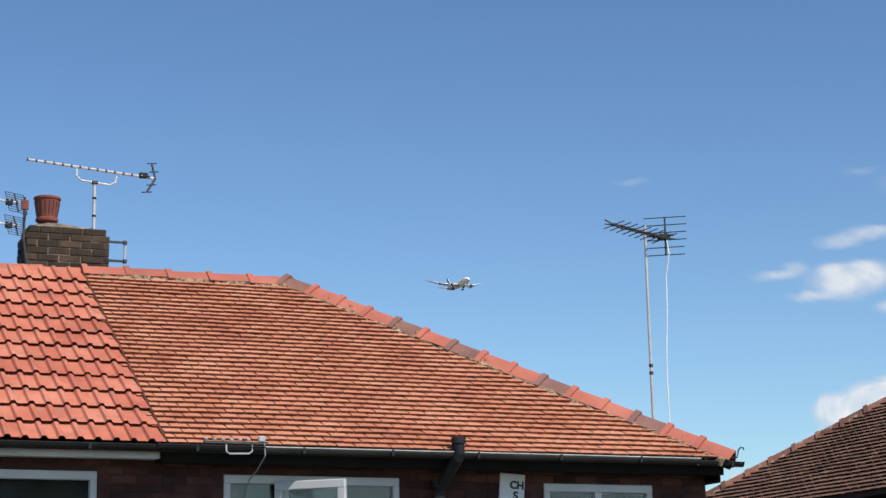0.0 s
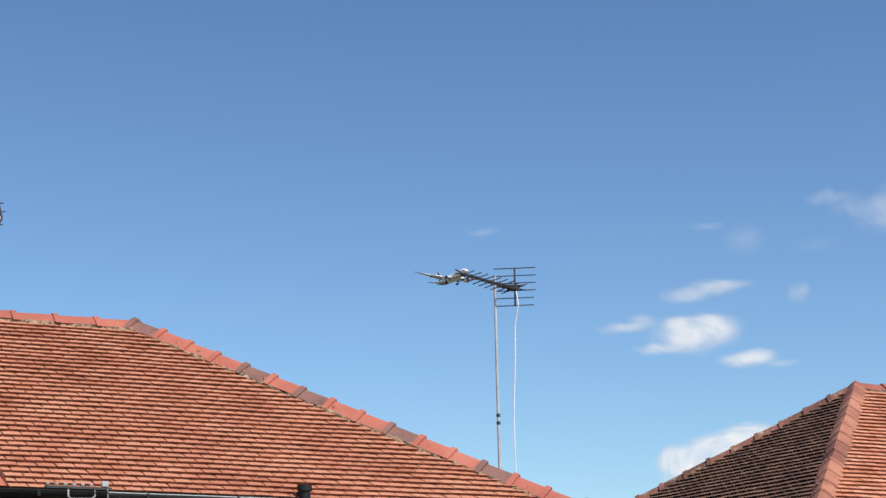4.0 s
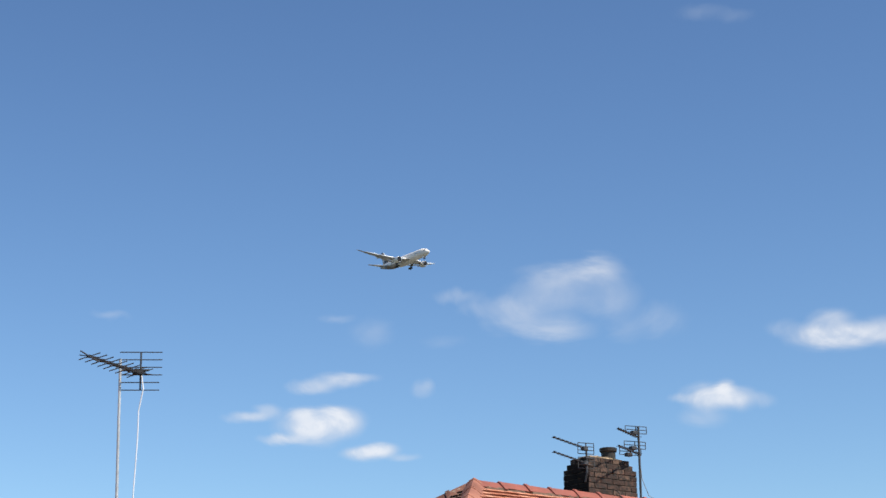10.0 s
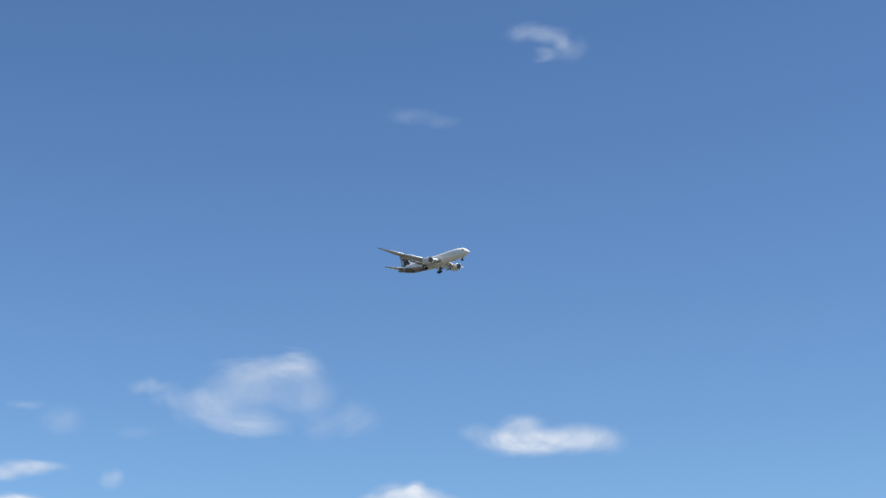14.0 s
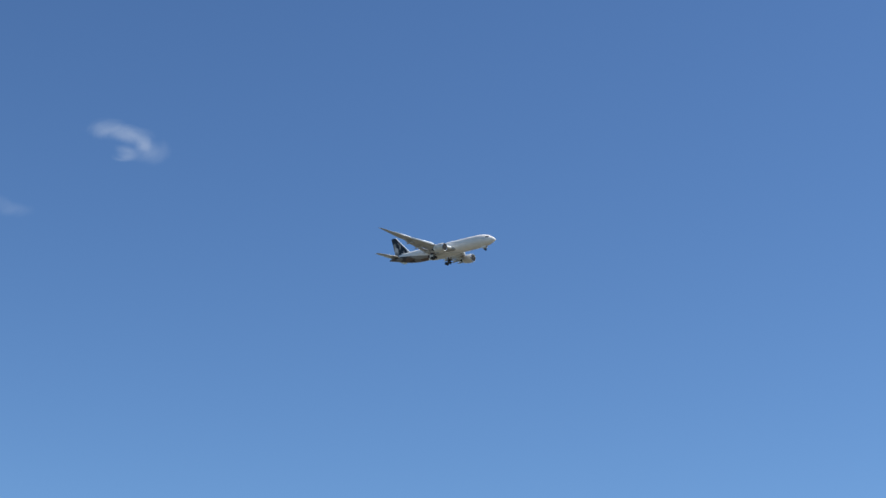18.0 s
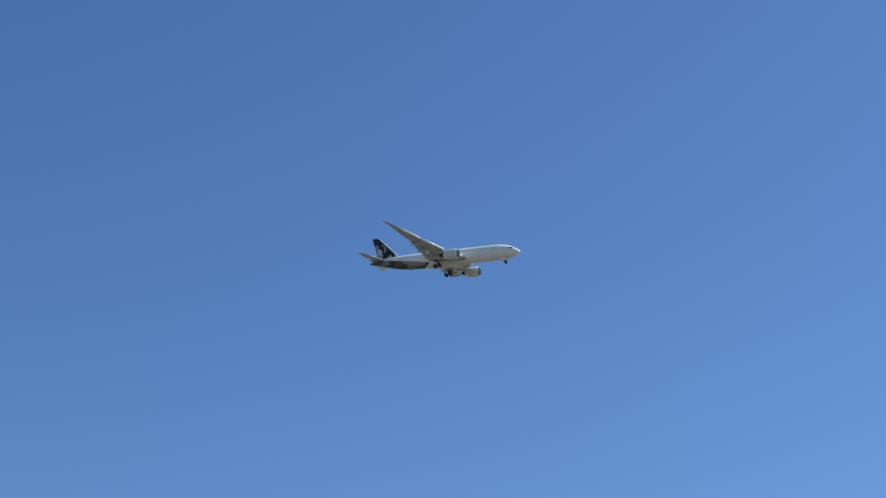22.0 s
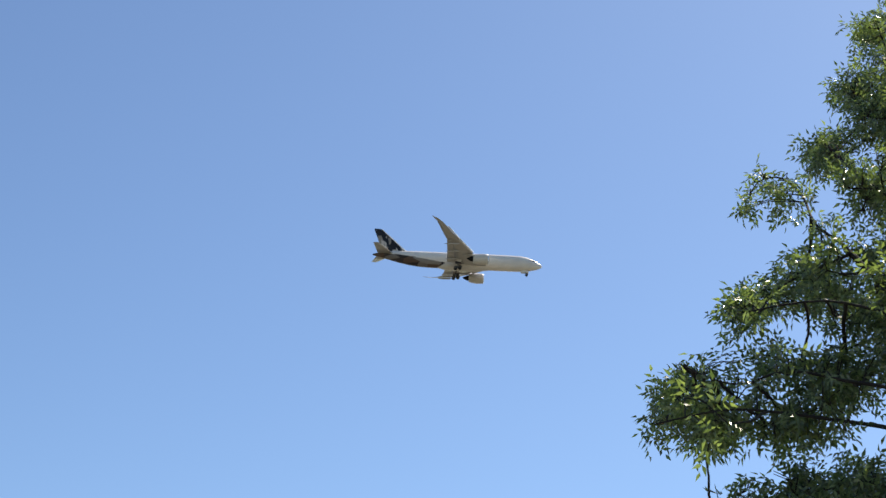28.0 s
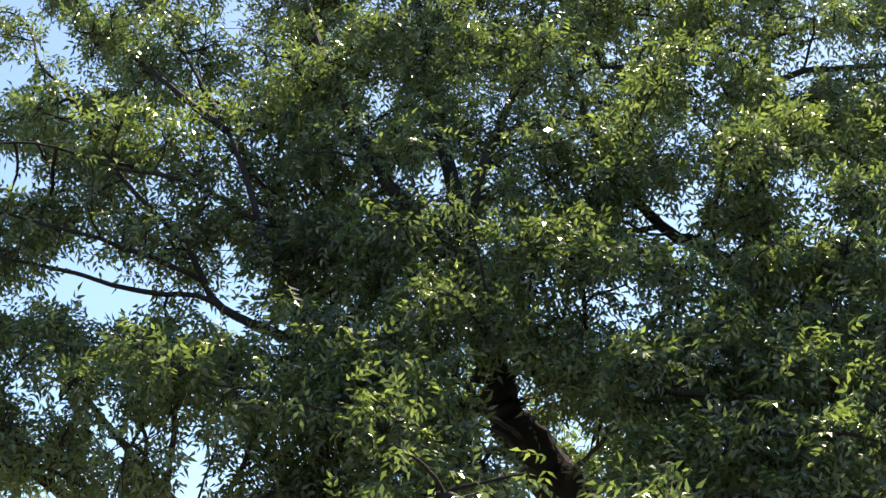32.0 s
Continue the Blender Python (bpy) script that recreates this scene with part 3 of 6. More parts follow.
def gutter(house, a, b, y, z, name="gutter", material=None):
    """A half-round gutter along x."""
    bm = bmesh.new()
    n, r = 8, 0.042
    for x in (a, b):
        for k in range(n + 1):
            t = math.pi + math.pi * k / n
            bm.verts.new((x, y + r * math.cos(t), z + r * math.sin(t)))
        for k in range(n + 1):
            t = math.pi + math.pi * k / n
            bm.verts.new((x, y + (r - 0.004) * math.cos(t), z + (r - 0.004) * math.sin(t)))
    bm.verts.ensure_lookup_table()
    m = n + 1
    V = bm.verts
    for k in range(n):
        bm.faces.new((V[k], V[k + 1], V[2 * m + k + 1], V[2 * m + k]))
        bm.faces.new((V[m + k], V[3 * m + k], V[3 * m + k + 1], V[m + k + 1]))
        bm.faces.new((V[k], V[m + k], V[m + k + 1], V[k + 1]))
        bm.faces.new((V[2 * m + k], V[2 * m + k + 1], V[3 * m + k + 1], V[3 * m + k]))
    bm.faces.new((V[0], V[2 * m], V[3 * m], V[m]))
    bm.faces.new((V[n], V[m + n], V[3 * m + n], V[2 * m + n]))
    g = part(name, bm, material or M_GUTTER, house, "black half-round gutter")
    # on grey stretches a pale metal edge paints the sky's reflection
    part("gutter_lip", tubed([(a, y - r, z + 0.002), (b, y - r, z + 0.002)], 0.0055, 6), M_GALV if material is None else M_BLACK, g)
    x = a + 0.35
    while x < b:
        bm = boxed(x - 0.014, x + 0.014, y - r - 0.006, y + r + 0.02, z - r - 0.008, z + 0.006, 0.003)
        part("gutter_clip", bm, M_BLACK, g)
        x += 0.82
    return g


# house with the long hipped roof, joined to a neighbour with red pantiles
H1 = pose(-1.68, 20.41, 0, 0, 0, TURN)
PARTY = -2.18                     # where the neighbour's tiles begin
END1 = -9.6                       # the far hip of the neighbour
house = empty("house", H1, "brick semi-detached house with a hipped clay-tiled roof", "house")
neighbour = empty("house", H1, "adjoining brick house with a red pantiled roof", "house")


def build_house():
    # walls
    wall_y = -HALF + OVER
    holes = [(-1.52, 0.11, 3.75, 4.94), (1.54, 2.67, 3.75, 4.92)]
    wall = wall_with_holes(house, PARTY, HALF - OVER + 0.19, wall_y, 0.25, 0, EAVE - 0.02, holes)
    for nm, args in (("side_wall", (HALF - OVER - 0.06, HALF - OVER + 0.19, wall_y + 0.25, HALF - OVER, 0, EAVE - 0.02)), ("back_wall", (PARTY, HALF - OVER - 0.06, HALF - OVER - 0.25, HALF - OVER, 0, EAVE - 0.02))):
        part(nm, boxed(*args), M_WALL, house, "dark red brick wall")
    # the bricks of the strip under the eaves
    meshes = [brick_mesh("brick", BRICK_L, 0.1, BRICK_H, M_BRICK, 30 + k) for k in range(4)]
    r = random.Random(8)
    z, c = EAVE - 0.12, 0
    while z > 4.35:
        x = PARTY + (0.0 if c % 2 else 0.1125) + 0.11
        while x < HALF - OVER + 0.09:
            if not any(h[0] - 0.11 < x < h[1] + 0.11 and h[2] < z < h[3] + 0.03 for h in holes):
                piece("brick", r.choice(meshes), wall, pose(x, wall_y + 0.042 + r.uniform(-0.003, 0.002), z, r.uniform(-0.6, 0.6), 0, r.uniform(-0.5, 0.5)))
            x += 0.225
        z -= 0.075
        c += 1
    # roof planes
    front = roof_slope(house, [(PARTY, -HALF, EAVE), (HALF, -HALF, EAVE), (0, 0, RIDGE_Z), (PARTY, 0, RIDGE_Z)])
    side = roof_slope(house, [(HALF, -HALF, EAVE), (HALF, HALF, EAVE), (0, 0, RIDGE_Z)], "hip_slope")
    roof_slope(house, [(HALF, HALF, EAVE), (PARTY, HALF, EAVE), (PARTY, 0, RIDGE_Z), (0, 0, RIDGE_Z)], "back_slope")
    f = empty_part("tile_courses", house, slope_frame(0, -HALF, EAVE, 0))
    plain_tiles(f, lambda y: PARTY + 0.085 - 0.022 * y, lambda y: HALF * (1 - y / SLOPE) - 0.075, 300, 3)
    # a thin dark strip along the joint of the two roofs
    part("verge_fillet", boxed(0.054, 0.080, -0.02, SLOPE - 0.05, 0.0, 0.05, 0.004), M_PAN_EDGE, f, "dark strip between the two roofs", m=pose(PARTY, 0, 0, 0, 0, 1.26))
    f = empty_part("tile_courses", house, slope_frame(HALF, 0, EAVE, 90))
    plain_tiles(f, lambda y: -HALF * (1 - y / SLOPE) + 0.02, lambda y: HALF * (1 - y / SLOPE) - 0.02, 0, 4)
    f = empty_part("tile_courses", house, slope_frame(0, HALF, EAVE, 180))
    plain_tiles(f, lambda y: -HALF * (1 - y / SLOPE) + 0.02, lambda y: -PARTY, 0, 6)
    # ridge and hips
    up = 0.0
    bedding(house, (PARTY, 0, RIDGE_Z + up), (0, 0, RIDGE_Z + up), 1)
    run_of_tiles(house, "ridge_tile", RIDGE_ME, (0.02, 0, RIDGE_Z + up), (PARTY, 0, RIDGE_Z + up), 0.445, 2, 0.02)
    for sy, sd in ((-1, 11), (1, 12)):
        up = 0.012
        bedding(house, (HALF, sy * HALF, EAVE + up), (0.05, sy * 0.05, RIDGE_Z + up - 0.03), sd, 0.168, 0.098)
        run_of_tiles(house, "hip_tile", HIP_ME, (HALF + 0.02, sy * (HALF + 0.02), EAVE + up - 0.01), (0.0, 0.0, RIDGE_Z + up), 0.349, sd + 5, 0.02, HIP_DULL_ME, (0, 4, 6, 9, 12))
    # eaves: fascia, soffit, gutter
    part("fascia", boxed(PARTY + 0.05, HALF - 0.04, -HALF + 0.06, -HALF + 0.085, EAVE - 0.14, EAVE - 0.03), M_TIMBER, house, "dark fascia board")
    part("soffit", boxed(PARTY + 0.05, HALF - 0.04, -HALF + 0.085, wall_y - 0.002, EAVE - 0.13, EAVE - 0.115), M_TIMBER, house)
    part("fascia", boxed(HALF - 0.085, HALF - 0.06, -HALF + 0.09, HALF - 0.06, EAVE - 0.21, EAVE - 0.03), M_TIMBER, house, "dark fascia board")
    part("soffit", boxed(HALF - OVER + 0.192, HALF - 0.085, -HALF + 0.09, HALF - 0.06, EAVE - 0.20, EAVE - 0.185), M_TIMBER, house)
    gutter(house, PARTY - 0.02, -1.25, -HALF - 0.025, EAVE - 0.005, material=M_BLACK)
    gutter(house, -1.25, HALF - 0.35, -HALF - 0.025, EAVE - 0.005)
    gutter(house, HALF - 0.36, HALF + 0.12, -HALF - 0.02, EAVE - 0.03, "gutter_end", M_BLACK)
    # iron hook at the foot of the hip
    part("hip_iron", tubed([(HALF - 0.05, -HALF + 0.05, EAVE + 0.0), (HALF + 0.05, -HALF - 0.05, EAVE + 0.02), (HALF + 0.06, -HALF - 0.06, EAVE + 0.085), (HALF + 0.075, -HALF - 0.075, EAVE + 0.11), (HALF + 0.10, -HALF - 0.09, EAVE + 0.105), (HALF + 0.10, -HALF - 0.09, EAVE + 0.085)], 0.007, 6), M_DARKMETAL, house)
    window(house, "window", -1.52, 0.11, 3.75, 4.94, wall_y, (-0.96, -0.42), M_DIM_OLIVE)
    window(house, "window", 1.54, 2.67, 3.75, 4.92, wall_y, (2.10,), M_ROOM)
    # an open side-hung sash
    sash = part("open_sash", boxed(0.0, 0.66, -0.025, 0.025, -0.075, 0.0, 0.006), M_UPVC, house, "open white side-hung sash", m=pose(-1.06, wall_y - 0.03, 4.88, 0, 0, -40))
    for bx in ((0.0, 0.07, -1.0, -0.075), (0.59, 0.66, -1.0, -0.075), (0.0, 0.66, -1.07, -1.0)):
        part("sash_bar", boxed(bx[0], bx[1], -0.025, 0.025, bx[2], bx[3], 0.006), M_UPVC, sash)
    part("pane", boxed(0.065, 0.595, -0.006, 0.004, -1.005, -0.07), M_GLASS, sash).visible_shadow = False
    # soil pipe with a bend
    pipe = part("soil_pipe", tubed([(0.55, -HALF - 0.055, EAVE + 0.13), (0.55, -HALF - 0.055, EAVE - 0.02), (0.54, -HALF - 0.045, EAVE - 0.06), (0.46, -HALF + 0.16, EAVE - 0.28), (0.45, -HALF + 0.18, EAVE - 0.34), (0.45, -HALF + 0.18, 0.0)], 0.055, 14), M_BLACK, house, "black plastic soil pipe")
    for z in (EAVE + 0.07, EAVE - 0.30, EAVE - 0.45):
        yy, xx = (-HALF - 0.055, 0.55) if z > EAVE else (-HALF + 0.18, 0.45)
        part("pipe_collar", lathe(bmesh.new(), [(0.056, 0), (0.066, 0.005), (0.066, 0.055), (0.056, 0.06)], (xx, yy, z), 16), M_BLACK, pipe)


def empty_part(name, parent, m):
    """A thin batten that carries the tiles of one slope."""
    me = mesh_of(name, [(-0.02, 0.30, 0.0), (0.02, 0.30, 0.0), (0.02, 0.33, 0.0), (-0.02, 0.33, 0.0), (-0.02, 0.30, 0.006), (0.02, 0.30, 0.006), (0.02, 0.33, 0.006), (-0.02, 0.33, 0.006)],
                 [(3, 2, 1, 0), (4, 5, 6, 7), (0, 1, 5, 4), (1, 2, 6, 5), (2, 3, 7, 6), (3, 0, 4, 7)], M_TIMBER)
    return piece(name, me, parent, m)


def build_neighbour():
    wall_y = -HALF + OVER
    holes = [(-4.35, -2.63, 3.75, 4.945)]
    wall = wall_with_holes(neighbour, END1 - HALF + OVER, PARTY, wall_y, 0.25, 0, EAVE - 0.02, holes)
    part("back_wall", boxed(END1 - HALF + OVER, PARTY, HALF - OVER - 0.25, HALF - OVER, 0, EAVE - 0.02), M_WALL, neighbour)
    part("side_wall", boxed(END1 - HALF + OVER, END1 - HALF + OVER + 0.25, wall_y + 0.25, HALF - OVER - 0.25, 0, EAVE - 0.02), M_WALL, neighbour)
    meshes = [brick_mesh("brick", BRICK_L, 0.1, BRICK_H, M_BRICK, 50 + k) for k in range(4)]
    r = random.Random(9)
    z, c = EAVE - 0.12, 0
    while z > 4.35:
        x = PARTY - (0.0 if c % 2 else 0.1125) - 0.11
        while x > -4.6:
            if not any(h[0] - 0.11 < x < h[1] + 0.11 and h[2] < z < h[3] + 0.03 for h in holes):
                piece("brick", r.choice(meshes), wall, pose(x, wall_y + 0.042 + r.uniform(-0.003, 0.002), z))
            x -= 0.225
        z -= 0.075
        c += 1
    roof_slope(neighbour, [(END1 - HALF, -HALF, EAVE), (PARTY - 0.001, -HALF, EAVE), (PARTY, 0, RIDGE_Z), (END1, 0, RIDGE_Z)])
    roof_slope(neighbour, [(PARTY, HALF, EAVE), (END1 - HALF, HALF, EAVE), (END1, 0, RIDGE_Z), (PARTY, 0, RIDGE_Z)], "back_slope")
    roof_slope(neighbour, [(END1 - HALF, HALF, EAVE), (END1 - HALF, -HALF, EAVE), (END1, 0, RIDGE_Z)], "hip_slope")
    f = empty_part("tile_courses", neighbour, slope_frame(0, -HALF, EAVE, 0))
    rows = 12
    step = (SLOPE + 0.0) / rows
    r = random.Random(4)
    verts, faces = [], []
    pv = np.array([v.co[:] for v in PAN_ME.vertices])
    pf = [tuple(p.vertices) for p in PAN_ME.polygons]
    for c in range(rows):
        y0 = c * step - 0.05
        x = PARTY - 0.10 - 0.022 * max(0.0, y0)
        k = 0
        while x > END1 - HALF * (1 - max(0, y0) / SLOPE):
            m = Matrix.Translation((x, y0 + r.uniform(-0.004, 0.004), 0.036 + r.uniform(-0.002, 0.003))) @ Matrix.Rotation(-0.09 + r.uniform(-0.008, 0.008), 4, "X") @ Matrix.Rotation(r.uniform(-0.006, 0.006), 4, "Z")
            if k < 10:
                piece("pantile", PAN_ME, f, m)
            else:
                a = np.array(m)
                base = len(verts)
                verts += (pv @ a[:3, :3].T + a[:3, 3]).tolist()
                faces += [tuple(base + i for i in q) for q in pf]
            x -= 0.302
            k += 1
    tagged(piece("pantile_field", shadow_tails(mesh_of("pantile_field", verts, faces, M_PAN), 162, range(2, 160, 4), M_PAN_EDGE), f), kind="stuff")
    bedding(neighbour, (END1, 0, RIDGE_Z - 0.06), (PARTY, 0, RIDGE_Z - 0.06), 21)
    run_of_tiles(neighbour, "ridge_tile", PAN_RIDGE_ME, (PARTY + 0.03, 0, RIDGE_Z - 0.018), (END1, 0, RIDGE_Z - 0.018), 0.445, 22, 0.02)
    part("fascia_board", boxed(END1 - HALF + 0.05, PARTY + 0.045, -HALF + 0.088, -HALF + 0.108, EAVE - 0.110, EAVE - 0.012, 0.004), M_UPVC, neighbour, "white plastic fascia board")
    part("soffit", boxed(END1 - HALF + 0.05, PARTY + 0.045, -HALF + 0.11, wall_y - 0.002, EAVE - 0.10, EAVE - 0.085), M_UPVC, neighbour)
    gutter(neighbour, END1 - HALF, PARTY - 0.03, -HALF - 0.03, EAVE - 0.01, material=M_BLACK)
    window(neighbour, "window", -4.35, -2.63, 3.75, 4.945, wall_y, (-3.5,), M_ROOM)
    stack = chimney(neighbour, -2.735, -1.885, 0.12, 0.66, 6.9, 7.78, 31, 1, "soot-darkened brick chimney stack", 0.026, None, 0.075)
    pot = bmesh.new()
    px, py, pz = -2.50, 0.32, 7.80
    lathe(pot, [(0.072, -0.02), (0.078, 0.045), (0.098, 0.052), (0.116, 0.06), (0.118, 0.085), (0.106, 0.095), (0.108, 0.105), (0.132, 0.285), (0.141, 0.292), (0.141, 0.312), (0.130, 0.320), (0.10, 0.320), (0.09, 0.27)], (px, py, pz), 32)
    pot = part("chimney_pot", pot, M_POT, stack, "louvred terracotta chimney pot", smooth=False)
    # black rods on the pot's face paint in the shade of its slots
    for k in range(18):
        a = 2 * math.pi * (k + 0.5) / 18
        ca, sa = math.cos(a), math.sin(a)
        bm = tubed([(px + 0.1045 * ca, py + 0.1045 * sa, pz + 0.122), (px + 0.1265 * ca, py + 0.1265 * sa, pz + 0.268)], 0.0085, 5)
        part("louvre_slot", bm, M_POT_BLACK, pot)


PAN_RIDGE_ME = ridge_mesh(0.455, 0.105, 0.004, M_PAN)
build_house()
build_neighbour()

# second house along the street, its darker-tiled hip towards the first
H2 = pose(7.18, 24.17, 0, 0, 0, TURN)
far_house = empty("house", H2, "brick house with an old hipped clay-tiled roof", "house")
END2 = 11.0


def build_far_house():
    wy = -HALF + OVER
    eave2, ridge2 = EAVE - 0.07, RIDGE_Z - 0.025
    pitch2 = math.atan2(ridge2 - eave2, HALF)
    x0, x1 = -HALF + OVER, END2 + HALF - OVER
    for nm, args in (("front_wall", (x0, x1, wy, wy + 0.25)), ("back_wall", (x0, x1, -wy - 0.25, -wy)), ("side_wall", (x0, x0 + 0.25, wy + 0.25, -wy - 0.25)), ("side_wall", (x1 - 0.25, x1, wy + 0.25, -wy - 0.25))):
        part(nm, boxed(*args, 0, eave2 - 0.02), M_WALL, far_house, "dark red brick wall")
    h = HALF
    roof_slope(far_house, [(-h, -h, eave2), (END2 + h, -h, eave2), (END2, 0, ridge2), (0, 0, ridge2)])
    roof_slope(far_house, [(END2 + h, h, eave2), (-h, h, eave2), (0, 0, ridge2), (END2, 0, ridge2)], "back_slope")
    roof_slope(far_house, [(-h, h, eave2), (-h, -h, eave2), (0, 0, ridge2)], "hip_slope")
    roof_slope(far_house, [(END2 + h, -h, eave2), (END2 + h, h, eave2), (END2, 0, ridge2)], "hip_slope")
    f = empty_part("tile_courses", far_house, slope_frame(0, -HALF, eave2, 0, pitch2))
    plain_tiles(f, lambda y: -h * (1 - y / SLOPE) + 0.02, lambda y: min(8.0, END2), 0, 13, M_RED_SET, 0.018)
    f = empty_part("tile_courses", far_house, slope_frame(-h, 0, eave2, -90, pitch2))
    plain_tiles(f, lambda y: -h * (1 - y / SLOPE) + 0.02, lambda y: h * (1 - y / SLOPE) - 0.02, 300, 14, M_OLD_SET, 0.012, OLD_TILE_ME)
    up = -0.015
    bedding(far_house, (0, 0, ridge2 + up), (END2, 0, ridge2 + up), 41, clay=M_OLD_BED)
    run_of_tiles(far_house, "ridge_tile", RIDGE_ME, (0.0, 0, ridge2 + up), (3.02, 0, ridge2 + up), 0.45, 42, 0.02)
    run_of_tiles(far_house, "ridge_tile", RIDGE_OLD_ME, (3.02, 0, ridge2 + up), (END2, 0, ridge2 + up), 0.45, 47, 0.025)
    for sy, sd in ((-1, 43), (1, 44)):
        bedding(far_house, (-h, sy * h, eave2 + up), (-0.05, sy * 0.05, ridge2 + up - 0.03), sd, clay=M_OLD_BED)
        run_of_tiles(far_house, "hip_tile", BROWN_HIP_ME if sy < 0 else OLD_HIP_ME, (-h - 0.02, sy * (h + 0.02), eave2 + up - 0.01), (0, 0, ridge2 + up), 0.349, sd + 5, 0.02)
    part("fascia", boxed(-h + 0.06, -h + 0.085, -h + 0.09, h - 0.06, eave2 - 0.21, eave2 - 0.03), M_TIMBER, far_house)
    part("fascia", boxed(-h + 0.04, END2 + h - 0.04, -h + 0.06, -h + 0.085, eave2 - 0.21, eave2 - 0.03), M_TIMBER, far_house)
    part("soffit", boxed(-h + 0.09, END2 + h - 0.09, -h + 0.085, wy - 0.002, eave2 - 0.20, eave2 - 0.185), M_TIMBER, far_house)
    part("soffit", boxed(-h + 0.09, x0 - 0.002, wy, h - 0.09, eave2 - 0.20, eave2 - 0.185), M_TIMBER, far_house)
    gutter(far_house, -h - 0.05, END2 + h, -h, eave2 - 0.055)
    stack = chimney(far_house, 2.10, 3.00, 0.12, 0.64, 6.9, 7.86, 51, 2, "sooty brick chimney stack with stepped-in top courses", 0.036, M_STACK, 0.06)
    # a thin dark line runs down the slope from the stack
    lie = [(2.53 - 0.07 * min(1, k / 3) + 0.012 * math.sin(k * 1.7), -0.06 - 0.33 * k, ridge2 + 0.062 - (0.06 + 0.33 * k) * (ridge2 - eave2) / h) for k in range(11)]
    part("cable", tubed([(2.55, 0.10, ridge2 + 0.16), (2.55, 0.02, ridge2 + 0.115)] + lie, 0.006, 5), M_DARKMETAL, far_house, "thin dark line lying on the tiles")
    pot = lathe(bmesh.new(), [(0.085, 0.0), (0.10, 0.01), (0.10, 0.10), (0.12, 0.115), (0.125, 0.16), (0.11, 0.165), (0.085, 0.15)], (2.70, 0.36, 7.88), 24)
    part("chimney_pot", pot, M_POT_BLACK, stack, "blackened chimney pot")


build_far_house()

# ---- aerials ----


def yagi(thing, tip, tail, n, length, radius=0.006, boom_r=0.010, material=None, across=None, crossed=None):
    """A boom with its rods from tail to tip."""
    tip, tail = Vector(tip), Vector(tail)
    d = (tip - tail).normalized()
    a = across.normalized() if across else d.cross(Vector((0, 0, 1))).normalized()
    up = a.cross(d).normalized()
    mat = material or M_ALU
    boom = part("boom", tubed([tail, tip], boom_r, 6), mat, thing)
    for k in range(n):
        p = tail.lerp(tip, 0.04 + 0.95 * k / (n - 1))
        half = length / 2 * (1.0 - 0.25 * k / n)
        part("director", tubed([p - a * half, p + a * half], radius, 5), M_DARKMETAL if crossed else mat, boom)
        if crossed:
            part("director", tubed([p - crossed * half, p + crossed * half], radius, 5), M_DARKMETAL, boom)
        part("insulator", boxed(-0.012, 0.012, -0.012, 0.012, -0.012, 0.016, 0.003), M_BLACK, boom, m=Matrix.Translation(p))
    return boom


def grid_reflector(thing, centre, across, up, wide, high, rods, material, gauge=0.006):
    c, a, u = Vector(centre), Vector(across).normalized(), Vector(up).normalized()
    back = part("reflector", tubed([c - u * high / 2, c + u * high / 2], 0.009, 5), material, thing)
    for k in range(rods):
        p = c + u * high * (k / (rods - 1) - 0.5)
        part("reflector_rod", tubed([p - a * wide / 2, p + a * wide / 2], gauge, 5), material, back)
    for s in (-0.5, 0.5):
        part("edge_rod", tubed([c + a * wide * s - u * high / 2, c + a * wide * s + u * high / 2], gauge, 5), material, back)
    return back


def chimney_aerial():
    t = empty("tv_aerial", H1 @ pose(-2.04, 0.17, 7.68), "long-boom television aerial on the chimney stack", "aerial")
    part("mast", tubed([(0, 0, -0.2), (0.0, 0, 0.62)], 0.018, 10), M_GALV, t, "galvanised mast with dark bands")
    for z in (0.23, 0.42):
        part("band", lathe(bmesh.new(), [(0.019, 0), (0.022, 0.004), (0.022, 0.02), (0.019, 0.024)], (0, 0, z), 12), M_BLACK, t)
    tail, tip = Vector((0.63, 0.0, 0.695)), Vector((-0.715, 0.0, 0.795))
    yagi(t, tip, tail, 15, 0.16, 0.005, 0.013, M_ALU, Vector((0, 1, 0.12)))
    part("cradle", tubed([(-0.19, 0, 0.735), (-0.19, 0, 0.66), (-0.14, 0, 0.615), (0.0, 0, 0.60), (0.16, 0, 0.585), (0.22, 0, 0.62), (0.23, 0, 0.69)], 0.011, 7), M_ALU, t)
    part("dipole_box", boxed(0.47, 0.56, -0.03, 0.03, 0.69, 0.745, 0.008), M_BLACK, t)
    c = Vector((0.645, 0, 0.69))
    for arm in (Vector((-0.04, 0, 0.165)), Vector((-0.09, 0, -0.15))):
        part("reflector_arm", tubed([c, c + arm], 0.012, 6), M_DARKMETAL, t)
        for k in (0.45, 1.0):
            p = c + arm * k
            part("reflector_rod", tubed([p + Vector((-0.06, -0.05, -0.018)), p + Vector((0.06, 0.05, 0.018))], 0.007, 5), M_DARKMETAL, t)
    part("clamp", boxed(-0.03, 0.03, -0.03, 0.03, 0.585, 0.615, 0.005), M_DARKMETAL, t)


